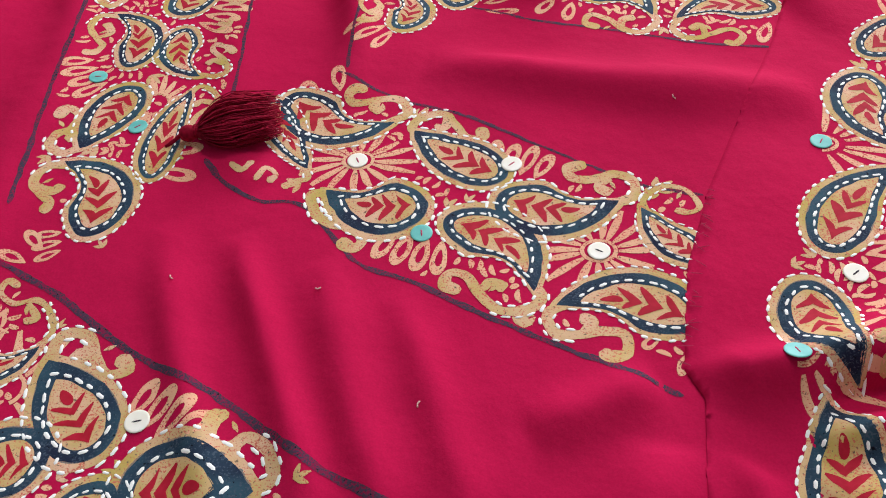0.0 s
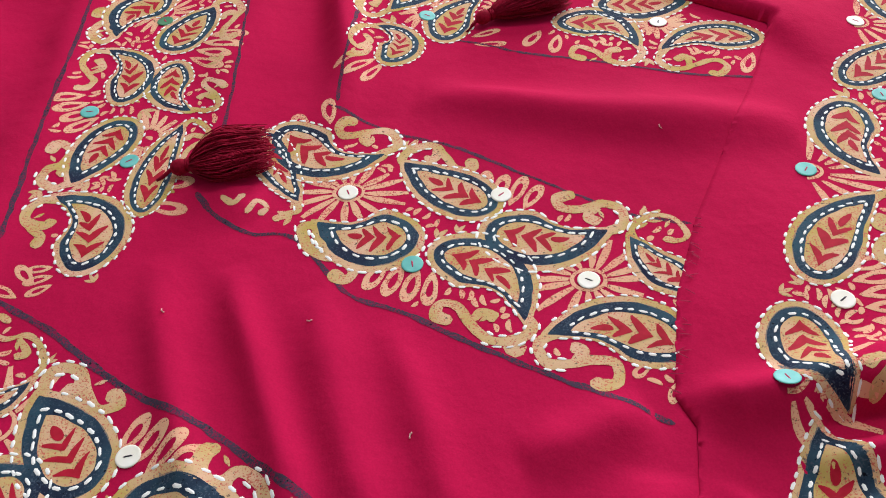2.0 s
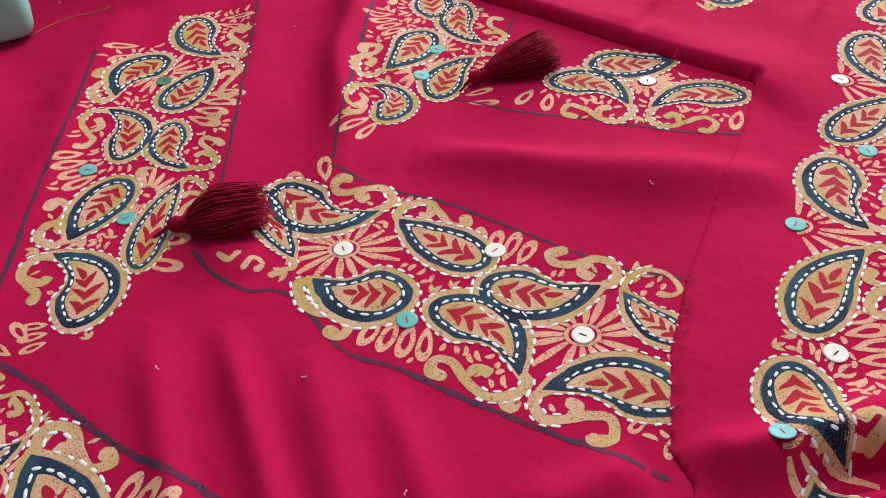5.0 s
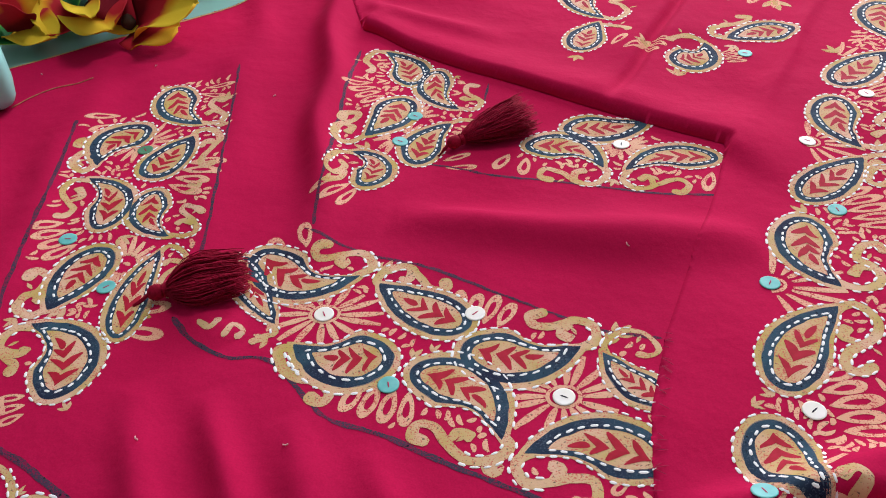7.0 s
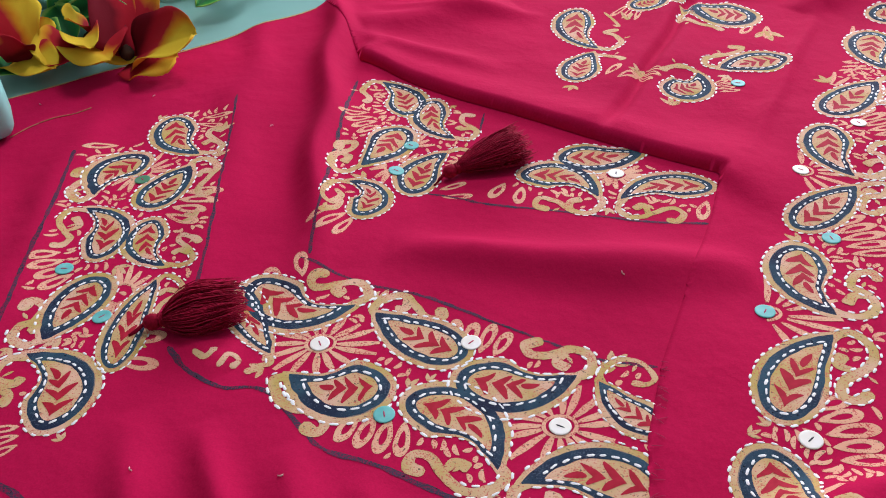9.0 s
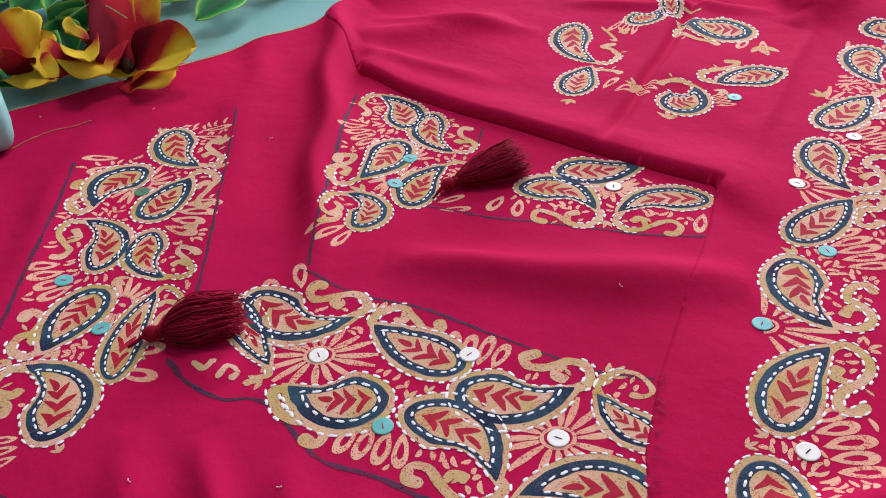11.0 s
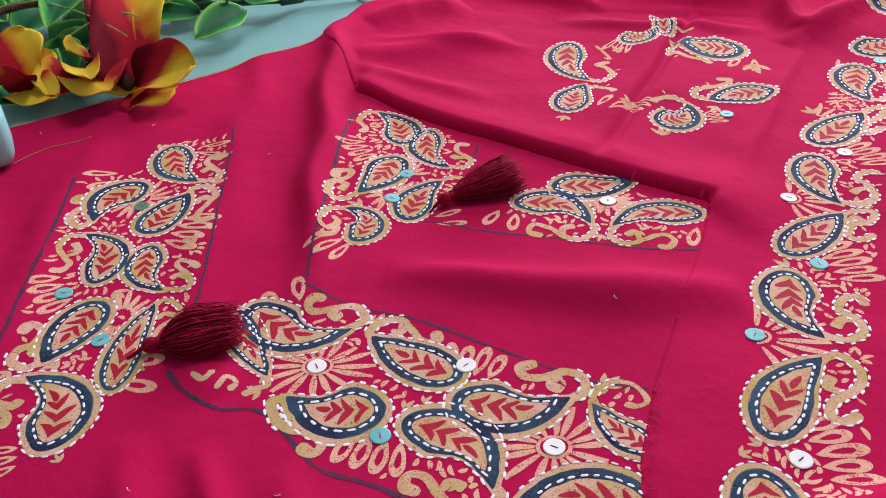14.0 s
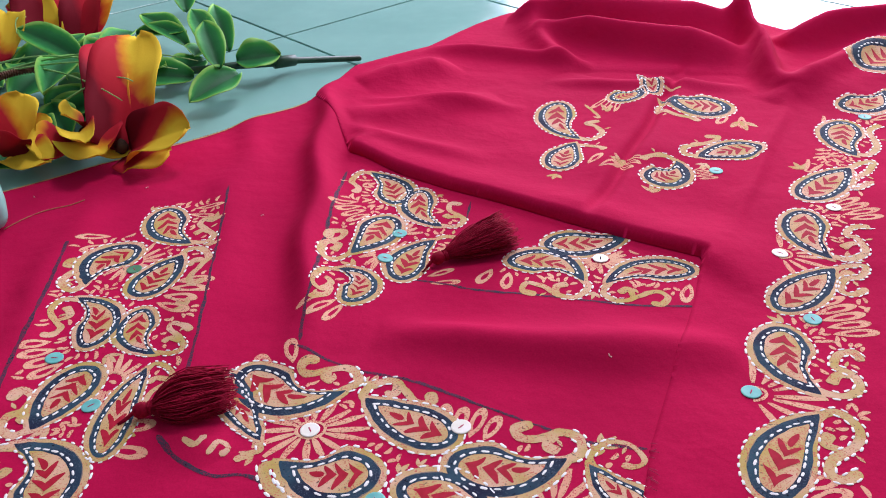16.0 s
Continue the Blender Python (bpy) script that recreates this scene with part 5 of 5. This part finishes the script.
loose_thread("loose_thread", [(-0.3577, 0.6564), (-0.3452, 0.6738), (-0.3298, 0.6874), (-0.3113, 0.6925), (-0.2996, 0.6975)], 0.0004, BRASS, "long golden sewing thread lying on the cloth")
for k, (x, y) in enumerate(((-0.1642, 0.2897), (-0.0863, 0.2805), (-0.0328, 0.2116), (0.1159, 0.4189), (-0.2489, 0.7177), (-0.1346, 0.6514), (-0.3521, 0.7168))):
    a = random.uniform(0, 3.1)
    d = Vector((math.cos(a), math.sin(a))) * 0.0015
    n2 = Vector((-d.y, d.x)) * 0.4
    tagged(loose_thread("lint", [(x - d.x, y - d.y), (x + n2.x, y + n2.y), (x + d.x, y + d.y)], 0.0004, LINT, "tiny pale lint fibre lying on the red cloth"), group="lint on the cloth")

# ochre selvedge along the far edge of the cloth
sel = Drape(base_height)
SELVEDGE = smooth_line([(-0.115, 0.9045), (-0.170, 0.8655), (-0.234, 0.8195), (-0.31, 0.777), (-0.391, 0.7305)])
ribbon(sel, SELVEDGE, [0.0022] * len(SELVEDGE), 0.0005, 3, 0.0006)
sel.build("selvedge", BRASS, under_cloth, "ochre woven selvedge")
# frayed ends where the printed panel is tucked under the fold
fray = random.Random(5)
fr = Drape(base_height)
for k in range(26):
    f = fray.random()
    x, y = 0.0905 + 0.034 * f, 0.232 + 0.115 * f
    stitch(fr, x + fray.uniform(-0.001, 0.002), y, fray.uniform(-0.9, 0.5), fray.uniform(0.004, 0.009), 0.0005, 0.0022)
tagged(fr.build("frayed_thread", PINK_THREAD, under_cloth, "red frayed thread ends"), kind="stuff")

# ridged brown cord curling out of the flowers
CORD = plain_material("brown_cord", (0.10, 0.045, 0.025), (0.17, 0.08, 0.045), 200.0, 0.7, 0.2)
core = [Vector((x, y, 0.052)) for x, y in smooth_line([(-0.475, 0.862), (-0.452, 0.904), (-0.432, 0.927), (-0.405, 0.936)], 0.001)]
cord_root = mesh_object("coiled_cord", *tube([p - core[0] for p in core], [0.0032] * len(core), 8), CORD)
cord_root.location = core[0]
tagged(cord_root, label="ridged brown coiled cord among the artificial flowers", category="cord")
wind = []
for k in range(len(core) * 4 - 4):
    p = core[k // 4].lerp(core[k // 4 + 1], k % 4 / 4) - core[0]
    d = (core[k // 4 + 1] - core[k // 4]).normalized()
    side = d.cross(Vector((0, 0, 1))).normalized()
    wind.append(p + (side * math.cos(k * 0.55) + Vector((0, 0, 1)) * math.sin(k * 0.55)) * 0.0036)
mesh_object("winding", *tube(wind, [0.0009] * len(wind), 5), CORD, cord_root, "raised brown winding")
